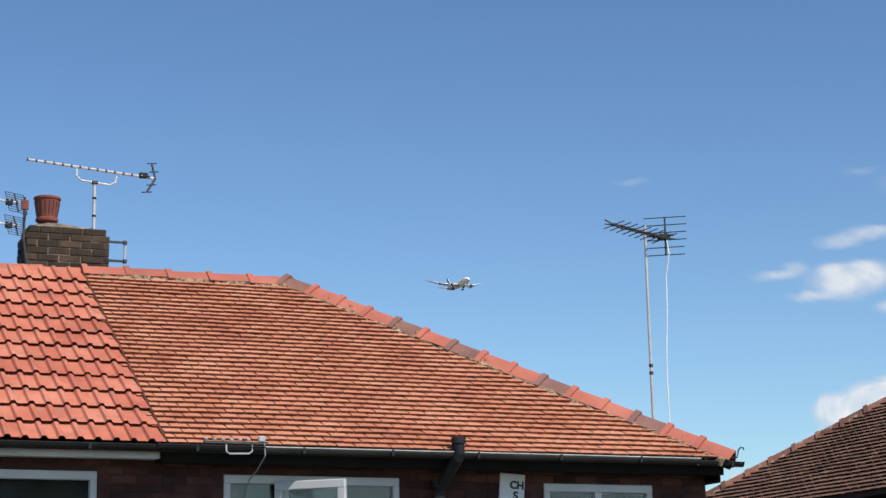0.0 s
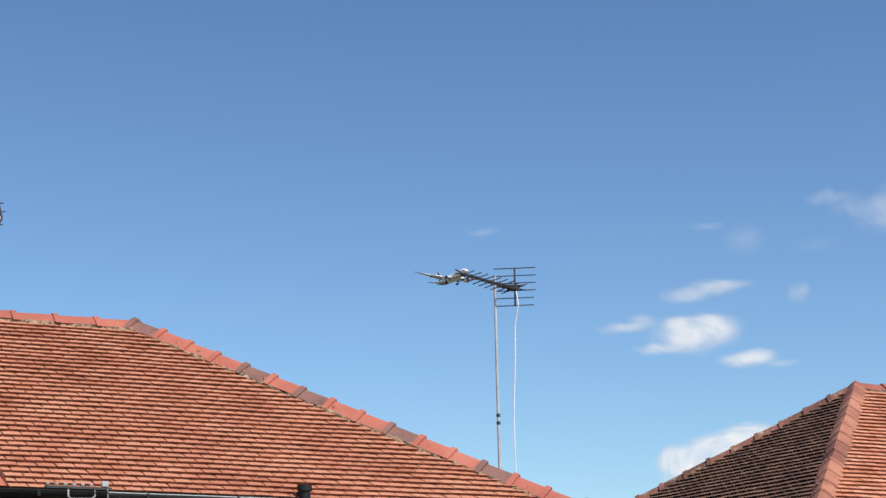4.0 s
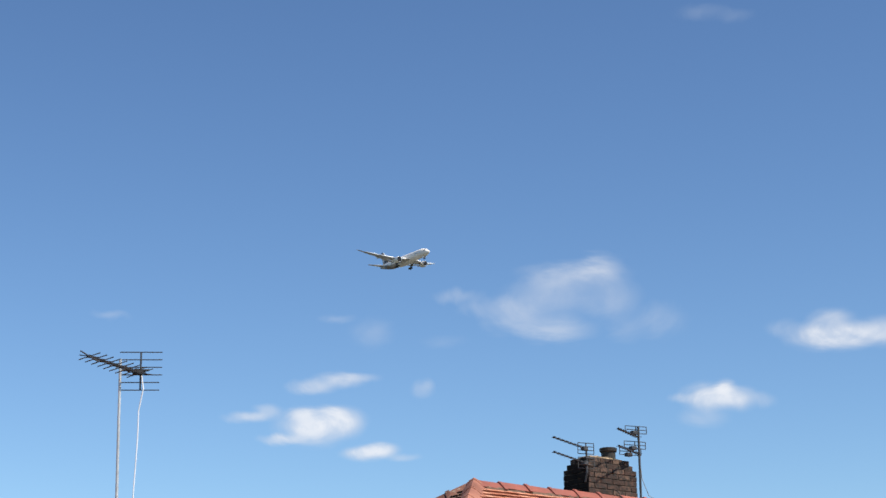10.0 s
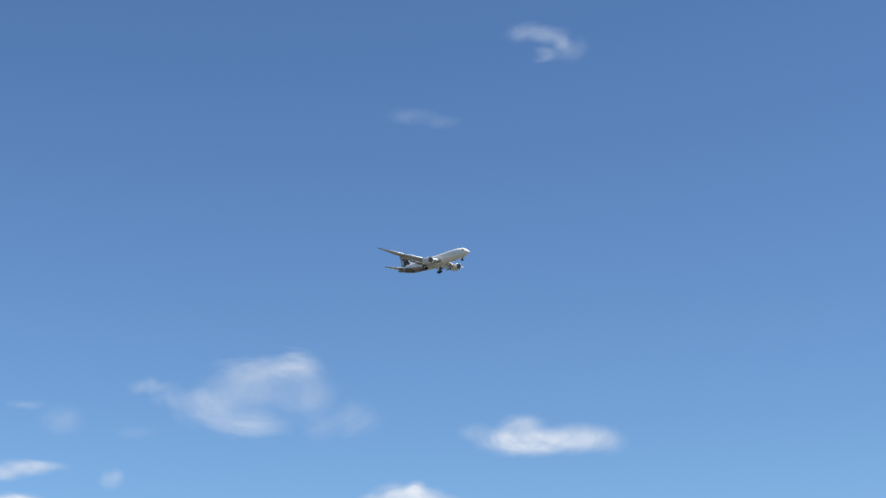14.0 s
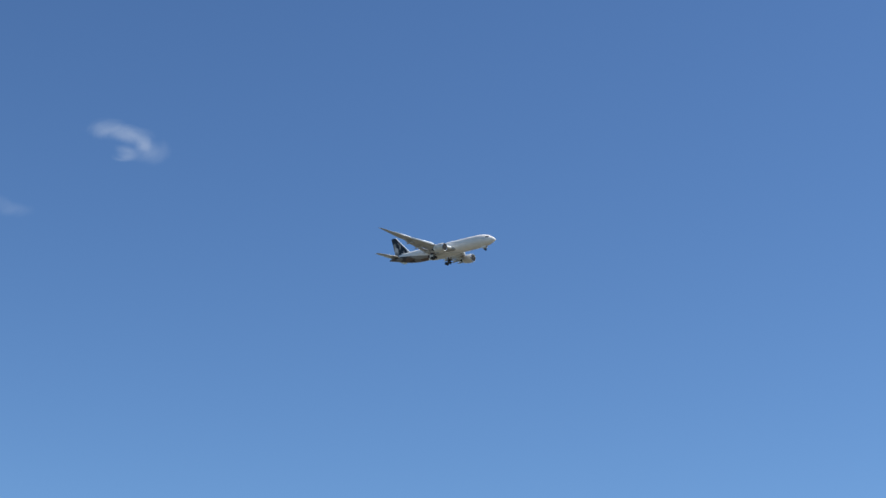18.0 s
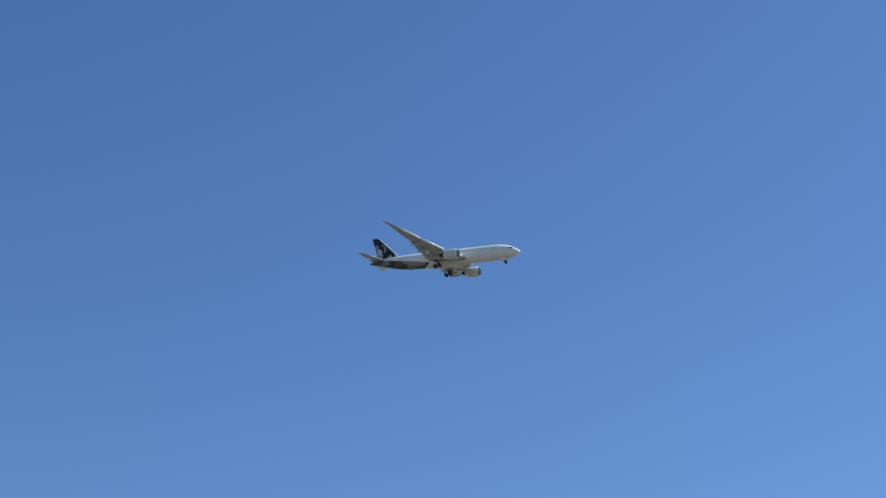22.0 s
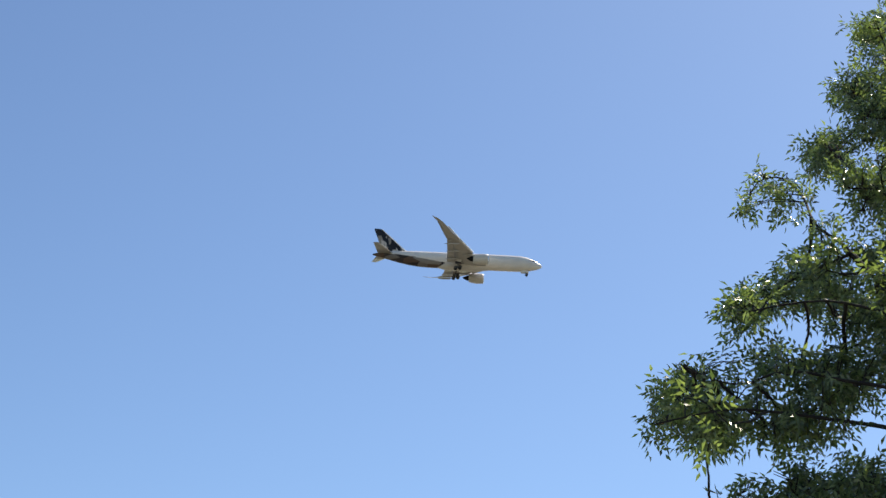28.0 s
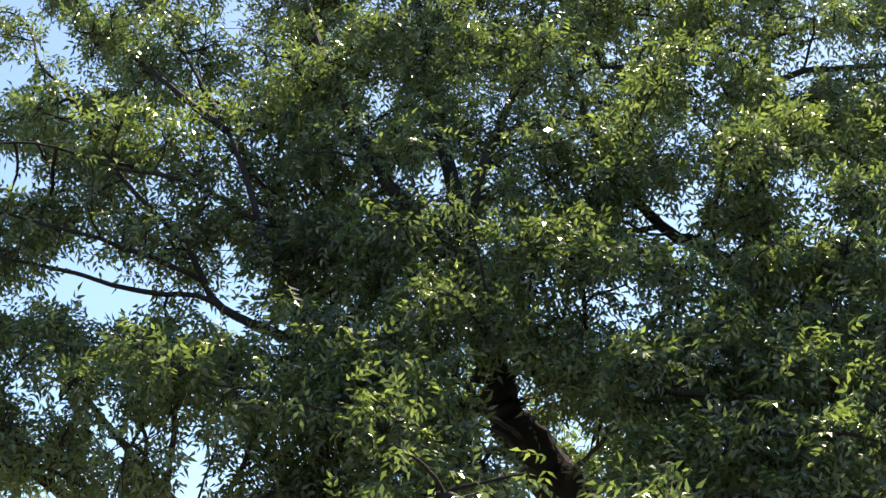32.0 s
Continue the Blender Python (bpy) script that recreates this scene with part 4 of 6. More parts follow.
def wall_bracket():
    t = empty("mast_bracket", H1 @ pose(-1.91, 0.22, 7.57), "empty steel mast bracket on the chimney stack", "bracket")
    for z in (0.10, -0.10):
        part("arm", boxed(-0.02, 0.22, -0.012, 0.012, z - 0.012, z + 0.012, 0.003), M_DARKMETAL, t)
        part("clamp", boxed(0.195, 0.235, -0.025, 0.025, z - 0.02, z + 0.02, 0.004), M_DARKMETAL, t)
    part("stub_pole", tubed([(0.215, 0, -0.12), (0.215, 0, 0.13)], 0.014, 8), M_GALV, t)


def left_aerials():
    t = empty("tv_aerial", H1 @ pose(-2.78, 0.05, 7.34), "pair of grid-backed television aerials on one pole", "aerial")
    part("mast", tubed([(0.05, 0, -0.05), (0.0, 0, 0.25), (0.0, 0, 0.70)], 0.014, 8), M_DARKMETAL, t)
    for z in (0.64, 0.40):
        yagi(t, (-0.75, -0.1, z + 0.02), (-0.05, 0.0, z), 8, 0.16, 0.005, 0.009, M_ALU)
        grid_reflector(t, (-0.08, 0.02, z), (0.85, 0.5, 0), (-0.25, 0, 1), 0.24, 0.20, 9, M_DARKMETAL, 0.0038)
        part("dipole_box", boxed(-0.19, -0.12, -0.03, 0.03, z - 0.03, z + 0.03, 0.006), M_BLACK, t)
    part("bracket_plate", boxed(-0.03, 0.04, -0.02, 0.02, 0.57, 0.67, 0.004), M_POT, t, "rust-red bracket plate")
    part("cable", tubed([(0.02, -0.02, 0.55), (-0.02, -0.05, 0.3), (0.03, -0.03, 0.05), (0.07, -0.1, -0.06)], 0.006, 5), M_DARKMETAL, t)


def pole_aerial():
    t = empty("tv_aerial", H1 @ pose(3.50, -1.60, 5.0), "weathered television aerial on a tall leaning pole", "aerial")
    part("mast", tubed([(0.0, 0.0, -1.4), (-0.005, 0.0, 0.82), (-0.015, 0.0, 1.9), (-0.02, 0.0, 2.82)], [0.016, 0.016, 0.015, 0.014], 10), M_GALV, t, "tall rust-stained steel pole")
    for z in (1.22, 1.30):
        part("mast_clip", lathe(bmesh.new(), [(0.02, 0), (0.022, 0.004), (0.022, 0.03), (0.02, 0.034)], (-0.008, 0, z), 10), M_DARKMETAL, t)
    for z in (-1.2, -0.4):
        part("wall_bracket", boxed(-0.28, 0.03, -0.06, 0.0, z, z + 0.04, 0.004), M_DARKMETAL, t)
    # the boom comes left and towards the viewer
    tail, tip = Vector((0.26, 0.04, 2.70)), Vector((-0.69, -0.59, 2.655))
    across = Vector((0.883, -0.47, 0.025))
    yagi(t, tip, tail, 9, 0.29, 0.006, 0.011, M_DARKMETAL, across + Vector((0, 0, 0.34)), across * 0.9 - Vector((0, 0, 0.12)))
    part("cross_director", tubed([tip - (across * 0.8 - Vector((0, 0, 0.5))) * 0.11, tip + (across * 0.8 - Vector((0, 0, 0.5))) * 0.11], 0.008, 5), M_DARKMETAL, t)
    c = Vector((0.24, 0.03, 2.725))
    a = across.normalized()
    stem = part("reflector_stem", tubed([c + Vector((0, 0, 0.20)), c - Vector((0, 0, 0.20))], 0.010, 6), M_DARKMETAL, t)
    for k in range(6):
        p = c + Vector((0, 0, 0.205 - 0.082 * k))
        wide = 0.225 if k < 4 else 0.20
        part("reflector_rod", tubed([p - a * wide, p + a * wide], 0.006, 5), M_DARKMETAL, stem)
    part("dipole_box", boxed(-0.05, 0.05, -0.035, 0.035, -0.03, 0.03, 0.006), M_BLACK, t, m=Matrix.Translation(c + Vector((-0.05, -0.03, -0.02))))
    part("dipole", tubed([c - a * 0.16 + Vector((-0.08, 0, 0)), c + a * 0.16 + Vector((-0.08, 0, 0))], 0.012, 6), M_DARKMETAL, t)
    cab = [c + Vector((0.0, -0.02, -0.03)), c + Vector((0.01, -0.05, -0.2))]
    for k in range(1, 14):
        s = k / 13
        cab.append(Vector((0.22 - 0.05 * s + 0.010 * math.sin(9 * s), 0.02 - 0.02 * s, 2.46 - 2.2 * s)))
    cab += [Vector((0.10, -0.02, 0.0)), Vector((0.03, -0.05, -0.4))]
    part("cable", tubed(cab, 0.0068, 6), M_CABLE, t, "loose white cable hanging clear")


def far_aerials():
    t = empty("tv_aerial", H2 @ pose(3.03, 0.08, 7.32), "television aerials stacked on a chimney pole", "aerial")
    part("mast", tubed([(0, 0, -0.05), (0.0, 0, 1.02)], 0.017, 8), M_DARKMETAL, t)
    for z, n in ((0.90, 7), (0.66, 6)):
        yagi(t, (-0.66, -0.30, z - 0.02), (0.0, 0.0, z - 0.03), n + 2, 0.11, 0.004, 0.009, M_DARKMETAL)
    for z, x in ((0.98, -0.02), (0.76, -0.05), (0.66, -0.14)):
        grid_reflector(t, (x, 0.03, z), (1, -0.25, 0), (0.02, 0, 1), 0.34, 0.10, 3, M_DARKMETAL)
        part("dipole_box", boxed(x - 0.12, x - 0.02, -0.04, 0.03, z - 0.08, z - 0.03, 0.006), M_DARKMETAL, t)
    part("cable", tubed([(0.01, 0, 0.55), (0.08, 0.05, 0.30), (0.25, 0.1, 0.08), (0.42, 0.12, 0.04)], 0.005, 5), M_CABLE_GREY, t)
    t = empty("tv_aerial", H2 @ pose(1.96, 0.06, 7.60), "pair of small television aerials on the chimney face", "aerial")
    part("mast", tubed([(0.06, 0.04, -0.12), (0.06, 0.0, 0.0), (0.06, 0, 0.36)], 0.014, 8), M_DARKMETAL, t)
    for z in (0.30, 0.10):
        yagi(t, (-0.68, -0.18, z + 0.085), (0.02, 0.0, z + 0.035), 8, 0.10, 0.004, 0.008, M_DARKMETAL)
        grid_reflector(t, (0.07, 0.02, z + 0.035), (1, -0.3, 0), (0.02, 0, 1), 0.24, 0.15, 4, M_DARKMETAL)
        part("dipole_box", boxed(-0.02, 0.06, -0.04, 0.03, z, z + 0.05, 0.006), M_DARKMETAL, t)
    part("bracket", boxed(0.03, 0.20, -0.02, 0.02, 0.19, 0.22, 0.004), M_DARKMETAL, t)


def eaves_clutter():
    # ladder-rest bracket and cable under the gutter
    t = empty("cable_bracket", H1 @ pose(-1.50, -3.415, 5.13), "grey metal bracket clipped under the gutter", "bracket")
    part("strip", boxed(-0.30, 0.28, -0.012, 0.012, 0.035, 0.060, 0.004), M_DARKMETAL, t)
    part("handle", tubed([(-0.10, -0.01, 0.03), (-0.10, -0.02, -0.03), (-0.07, -0.02, -0.05), (0.10, -0.02, -0.045), (0.13, -0.02, -0.02), (0.13, -0.01, 0.03)], 0.008, 6), M_GALV, t)
    for k in range(6):
        part("tooth", boxed(-0.29 + 0.075 * k, -0.26 + 0.075 * k, -0.015, 0.015, 0.065, 0.085, 0.003), M_CABLE_GREY, t)
    part("clip", boxed(0.19, 0.25, -0.02, 0.02, 0.06, 0.11, 0.006), M_GALV, t)
    part("cable", tubed([(0.24, -0.01, 0.05), (0.25, 0.0, -0.06), (0.22, 0.15, -0.17), (0.20, 0.33, -0.24), (0.17, 0.34, -0.42), (0.15, 0.34, -0.8)], 0.006, 5), M_CABLE_GREY, t)


def letter(name, text, size, m, parent):
    cu = bpy.data.curves.new(name, "FONT")
    cu.body, cu.size, cu.extrude, cu.offset, cu.align_x = text, size, 0.002, 0.004, "CENTER"
    tmp = bpy.data.objects.new(name, cu)
    scene.collection.objects.link(tmp)
    me = bpy.data.meshes.new_from_object(tmp.evaluated_get(bpy.context.evaluated_depsgraph_get()))
    bpy.data.objects.remove(tmp)
    me.materials.clear()
    me.materials.append(M_INK)
    return piece(name, me, parent, m)


def sign():
    wy = -HALF + OVER
    t = empty("wall_sign", H1 @ pose(1.20, wy - 0.012, 4.69, 0, 4, 0), "narrow white sign board with black letters", "sign")
    board = part("board", boxed(-0.125, 0.125, -0.012, 0.008, -0.5, 0.31, 0.004), M_SIGN, t)
    letter("lettering", "CH", 0.098, pose(0.045, -0.015, 0.175, 90, 0, 0), board)
    letter("lettering", "S", 0.105, pose(0.035, -0.015, 0.075, 90, 0, 0), board)


chimney_aerial()
wall_bracket()
left_aerials()
pole_aerial()
far_aerials()
eaves_clutter()
sign()

# ---- clouds ----
CLOUD_FAR = 3451.0


def cloud_material(name, lobes, warp, soft):
    """Vapour that is dense in its lobes (x, y, half width, half height, density) and frays at the rim."""
    m = bpy.data.materials.new(name)
    m.use_nodes = True
    nt = m.node_tree
    nt.nodes.remove(nt.nodes["Principled BSDF"])
    co = nt.nodes.new("ShaderNodeTexCoord")
    geo = nt.nodes.new("ShaderNodeNewGeometry")

    def sums(kind, a, b, c=None):
        n = nt.nodes.new("ShaderNodeMath")
        n.operation = kind
        for k, v in enumerate((a, b, c)):
            if v is None:
                continue
            if hasattr(v, "is_output"):
                nt.links.new(v, n.inputs[k])
            else:
                n.inputs[k].default_value = v
        return n.outputs[0]

    n1 = node(nt, "ShaderNodeTexNoise", Scale=0.021, Detail=4.0, Roughness=0.5)
    nt.links.new(geo.outputs["Position"], n1.inputs["Vector"])
    fray = nt.nodes.new("ShaderNodeVectorMath")
    fray.operation = "MULTIPLY_ADD"
    nt.links.new(n1.outputs["Color"], fray.inputs[0])
    fray.inputs[1].default_value = (warp * 2, warp * 1.5, 0)
    fray.inputs[2].default_value = (-warp, -warp * 0.75, 0)
    flat = nt.nodes.new("ShaderNodeVectorMath")
    flat.operation = "MULTIPLY_ADD"
    nt.links.new(co.outputs["Object"], flat.inputs[0])
    flat.inputs[1].default_value = (1, 1, 0)
    nt.links.new(fray.outputs[0], flat.inputs[2])
    clear = 1.0
    for x, y, rx, ry, dense in lobes:
        q = nt.nodes.new("ShaderNodeVectorMath")
        q.operation = "MULTIPLY_ADD"
        nt.links.new(flat.outputs[0], q.inputs[0])
        q.inputs[1].default_value = (1 / rx, 1 / ry, 0)
        q.inputs[2].default_value = (-x / rx, -y / ry, 0)
        ln = nt.nodes.new("ShaderNodeVectorMath")
        ln.operation = "LENGTH"
        nt.links.new(q.outputs[0], ln.inputs[0])
        r = nt.nodes.new("ShaderNodeMapRange")
        r.interpolation_type = "SMOOTHSTEP"
        nt.links.new(ln.outputs["Value"], r.inputs[0])
        r.inputs[1].default_value, r.inputs[2].default_value, r.inputs[3].default_value, r.inputs[4].default_value = 1.14, 1.0 - 1.5 * soft, 0.0, 0.86 * dense
        clear = sums("MULTIPLY", clear, sums("SUBTRACT", 1.0, r.outputs[0]))
    thick = sums("SUBTRACT", 1.0, clear)
    patchy = nt.nodes.new("ShaderNodeMapRange")
    nt.links.new(n1.outputs[0], patchy.inputs[0])
    patchy.inputs[1].default_value, patchy.inputs[2].default_value, patchy.inputs[3].default_value, patchy.inputs[4].default_value = 0.34, 0.58, 0.68, 1.0
    alpha = sums("MULTIPLY", thick, patchy.outputs[0])
    # the cloud's sunlit white is emitted, not lit by the sun
    tone = ramp(nt, [(0.1, (0.50, 0.56, 0.66)), (0.55, (0.60, 0.635, 0.70)), (0.95, (0.74, 0.755, 0.79))])
    nt.links.new(alpha, tone.inputs[0])
    em = nt.nodes.new("ShaderNodeEmission")
    nt.links.new(tone.outputs[0], em.inputs[0])
    tr = nt.nodes.new("ShaderNodeBsdfTransparent")
    ms = nt.nodes.new("ShaderNodeMixShader")
    nt.links.new(alpha, ms.inputs[0])
    nt.links.new(tr.outputs[0], ms.inputs[1])
    nt.links.new(em.outputs[0], ms.inputs[2])
    nt.links.new(ms.outputs[0], nt.nodes["Material Output"].inputs[0])
    return m


CLOUD_KINDS = {"low": (9, 0.55, "small bright white cumulus cloud low in the sky"), "full": (9, 0.30, "full white cumulus cloud just above the roofs"),
               "puff": (9, 0.66, "tiny puff of thin white cloud"), "wisp": (17, 0.62, "ragged thin white cloud in the blue sky"), "veil": (14, 0.66, "faint shred of white cloud")}


def cloud(kind, az, el, lobes):
    """A thin bank far off, as large as its lobes."""
    warp, soft, label = CLOUD_KINDS[kind]
    grow = 1.2
    x0, x1 = min(x - rx * grow for x, y, rx, ry, d in lobes) - warp, max(x + rx * grow for x, y, rx, ry, d in lobes) + warp
    y0, y1 = min(y - ry * grow for x, y, rx, ry, d in lobes) - warp, max(y + ry * grow for x, y, rx, ry, d in lobes) + warp
    n, k, v, f = 18, 12, [], []
    for j in range(k + 1):
        for i in range(n + 1):
            u, w = i / n, j / k
            v.append((x0 + (x1 - x0) * u, y0 + (y1 - y0) * w, 24 * u * (1 - u) * w * (1 - w) * (y1 - y0)))
    for j in range(k):
        for i in range(n):
            a = j * (n + 1) + i
            f.append((a, a + 1, a + n + 2, a + n + 1))
    ob = new("cloud", mesh_of("cloud", v, f, cloud_material(kind + "_cloud", lobes, warp, soft), True))
    p = heading(az, el) * CLOUD_FAR
    ob.matrix_world = look(p, p * 2)
    return tagged(ob, label, "cloud", "fair-weather clouds")


cloud("low", 12.04, 10.66, [(-70, -21, 45, 11, 0.8), (-15, -2, 70, 34, 0.97), (35, 8, 48, 32, 0.97), (-30, 22, 36, 18, 0.8), (15, 26, 40, 14, 0.8)])
cloud("low", 12.14, 11.95, [(-25, -7, 48, 16, 0.72), (25, 5, 52, 16, 0.72), (65, 9, 36, 10, 0.35)])
cloud("low", 10.05, 11.03, [(-20, -5, 42, 12, 0.52), (23, 4, 32, 17, 0.5), (-2, -4, 30, 10, 0.4)])
cloud("low", 13.63, 9.93, [(-20, -2, 44, 15, 0.9), (13, 4, 34, 16, 0.9), (50, -10, 34, 9, 0.4)])
cloud("puff", 15.06, 11.8, [(-2, -2, 22, 19, 0.45), (8, 6, 12, 12, 0.3)])
cloud("veil", 13.6, 13.45, [(-65, 24, 34, 10, 0.26), (-5, -2, 44, 30, 0.27), (120, -17, 44, 14, 0.12)])
cloud("veil", 5.74, 13.86, [(0, 0, 36, 10, 0.25)])
cloud("wisp", 19.24, 14.3, [(22, 41, 100, 30, 0.55), (67, 52, 44, 30, 0.5), (-10, 5, 95, 42, 0.42), (-76, -25, 66, 36, 0.48), (-10, -50, 76, 28, 0.55), (-175, 12, 52, 15, 0.3), (-120, -9, 58, 22, 0.32), (85, 1, 54, 48, 0.38), (169, -39, 56, 36, 0.25), (108, -53, 36, 26, 0.2)])
cloud("low", 23.66, 11.28, [(-10, 3, 48, 28, 0.93), (37, -1, 44, 24, 0.88), (21, 17, 24, 17, 0.9), (-50, 2, 30, 10, 0.4), (-17, -31, 48, 22, 0.33), (85, -6, 26, 16, 0.3)])
cloud("low", 27.62, 12.97, [(-45, -1, 62, 27, 0.97), (-21, 26, 44, 22, 0.62), (70, 0, 74, 30, 0.75), (5, -5, 60, 27, 0.9), (120, -5, 44, 26, 0.35), (-105, 14, 34, 18, 0.25)])
cloud("veil", 28.25, 24.64, [(-33, 14, 40, 20, 0.3), (8, 9, 36, 18, 0.36), (28, -5, 18, 18, 0.42), (2, -23, 24, 16, 0.3), (45, -18, 34, 24, 0.2)])
cloud("veil", 24.25, 22.46, [(-15, 2, 54, 17, 0.15), (38, -8, 36, 15, 0.12)])
cloud("full", 12.32, 6.89, [(-58, 9, 40, 30, 0.92), (11, 20, 70, 36, 0.97), (67, 45, 60, 28, 0.97), (-11, -20, 80, 34, 0.95), (70, -8, 90, 50, 0.95), (-82, -42, 30, 20, 0.5)])
cloud("full", 9.15, 5.09, [(-20, 0, 50, 18, 0.7), (35, 11, 60, 28, 0.8)])
cloud("veil", -3.62, 20.85, [(-10, -3, 60, 14, 0.35)])

# ---- tree ----
TREE_EYE = Vector((-0.085, -0.647, 0))
T_FWD, T_RIGHT = Vector((math.sin(radians(118)), math.cos(radians(118)), 0)), Vector((math.cos(radians(118)), -math.sin(radians(118)), 0))


def spot(s, z, deep=12.4):
    deep += 0.65 * max(0.0, z - 8.2) + 1.45 * max(0.0, z - 9.1)  # leans the crown back with height so sun reaches the upper leaves
    k = deep / 12.4                  # widens it with depth so the camera sees the same outline
    return TREE_EYE + T_FWD * deep + T_RIGHT * (s - 0.035) * k + Vector((0, 0, max(0.0, 3.41 + (z - 3.52) * k)))


TRUNK_FOOT = spot(2.3, 0.0, 12.9)
tree = empty("tree", Matrix.Translation(TRUNK_FOOT), "tall leafy ash tree with dark limbs", "tree")
LOBES_LEFT = [(-1.60, 10.53, 0.38), (-1.94, 10.27, 0.25), (-1.62, 9.80, 0.36), (-2.09, 9.19, 0.36), (-2.65, 9.09, 0.24), (-2.56, 8.60, 0.32), (-3.08, 8.50, 0.22), (-3.31, 8.22, 0.18), (-2.86, 8.20, 0.24),
              (-2.19, 8.21, 0.31), (-1.68, 8.77, 0.43), (-1.20, 9.40, 0.52), (-1.11, 10.21, 0.49), (-0.81, 8.60, 0.47), (-0.55, 9.67, 0.56), (-0.25, 10.43, 0.58), (0.21, 9.85, 0.61), (0.56, 10.38, 0.58), (0.29, 8.97, 0.59)]
LOBES_MID = [(0.98, 9.49, 0.56), (-1.21, 7.75, 0.23), (-1.98, 7.47, 0.34), (-2.59, 7.33, 0.35), (-1.22, 7.32, 0.42), (-0.54, 7.29, 0.49), (0.10, 7.58, 0.42), (0.74, 7.67, 0.30), (-2.3, 6.9, 0.4), (-1.5, 6.7, 0.45), (-0.6, 6.6, 0.5), (0.3, 6.6, 0.45), (0.45, 7.95, 0.4), (-0.2, 8.2, 0.45), (0.6, 8.4, 0.45), (0.45, 7.2, 0.3), (0.1, 6.9, 0.35)]
LOBES_RIGHT = [(2.01, 9.65, 0.61), (2.80, 9.42, 0.61), (3.55, 9.64, 0.58), (3.33, 8.63, 0.52), (2.55, 8.86, 0.44), (1.84, 8.27, 0.39), (1.30, 7.71, 0.38), (0.92, 7.73, 0.31), (2.43, 7.37, 0.50), (3.02, 7.52, 0.50), (3.54, 8.00, 0.48), (3.34, 6.88, 0.54), (2.56, 6.66, 0.49),
               (1.90, 6.90, 0.38), (1.87, 7.54, 0.34), (1.3, 8.9, 0.5), (1.5, 10.2, 0.6), (0.9, 6.6, 0.35), (1.4, 7.1, 0.28), (1.5, 8.5, 0.45), (2.1, 8.0, 0.4)]
LOBES_FILL = [(-1.5, 7.55, 0.30), (-1.9, 7.75, 0.22), (-2.35, 7.70, 0.24), (-1.0, 8.05, 0.25), (-1.35, 8.40, 0.35), (-2.0, 8.45, 0.30), (-0.9, 7.60, 0.25), (-2.75, 7.35, 0.25), (-2.4, 8.15, 0.25), (-1.5, 9.2, 0.4), (-1.65, 10.75, 0.25), (-1.4, 11.1, 0.3), (-0.9, 11.35, 0.35), (-0.2, 11.4, 0.35), (0.5, 11.3, 0.35)]
LOBES_TOP = [(-0.9, 10.75, 0.3), (0.0, 10.8, 0.3), (0.9, 10.7, 0.35), (1.9, 10.4, 0.4), (2.9, 10.3, 0.5), (3.9, 10.1, 0.5), (4.4, 9.2, 0.6), (4.6, 8.0, 0.6), (4.3, 6.9, 0.6)]
# flat sprays placed to fit the camera's view: forward, high, behind and low
SPRAYS_FRONT = [(0.72, 7.72, 0.46, 11.3), (2.54, 7.5, 0.45, 10.9), (3.10, 8.05, 0.42, 11.5), (-1.34, 7.36, 0.50, 11.1), (2.95, 7.25, 0.50, 11.1), (1.40, 8.25, 0.40, 11.5), (-0.10, 7.35, 0.45, 11.1), (3.3, 6.55, 0.5, 12.2), (1.75, 6.6, 0.4, 13.2), (0.0, 6.6, 0.5, 11.2), (-2.0, 6.95, 0.40, 12.2), (-2.25, 6.75, 0.35, 12.4)]
SPRAYS_HIGH = [(2.2, 9.3, 0.35, 12.6), (3.4, 9.0, 0.40, 12.8), (-1.15, 8.95, 0.32, 12.3), (-0.9, 9.2, 0.30, 12.3), (0.05, 9.9, 0.35, 12.6), (1.1, 9.7, 0.35, 12.6), (0.9, 10.3, 0.35, 12.6), (-0.6, 8.35, 0.25, 12.5), (-1.2, 10.6, 0.30, 12.5), (-1.05, 8.7, 0.28, 12.4), (-0.45, 9.1, 0.30, 12.6), (-0.7, 8.85, 0.25, 12.9)]
SPRAYS_BEHIND = [(0.70, 7.15, 0.42, 13.6), (1.40, 7.0, 0.42, 13.7), (1.65, 6.75, 0.40, 13.8), (0.55, 6.85, 0.40, 13.5), (1.15, 7.45, 0.40, 13.6), (-0.15, 8.85, 0.32, 12.9), (0.0, 8.65, 0.30, 13.2), (-0.4, 8.8, 0.30, 13.0)]
SPRAYS_SKIRT = [(2.07, 7.3, 0.42, 10.7), (3.14, 7.3, 0.45, 10.6), (3.45, 6.9, 0.45, 10.2), (2.56, 6.8, 0.45, 10.2), (-0.5, 7.05, 0.45, 10.8), (1.85, 8.05, 0.40, 11.3), (0.2, 7.0, 0.40, 10.9), (1.95, 6.6, 0.40, 10.2), (3.0, 6.4, 0.45, 9.9)]
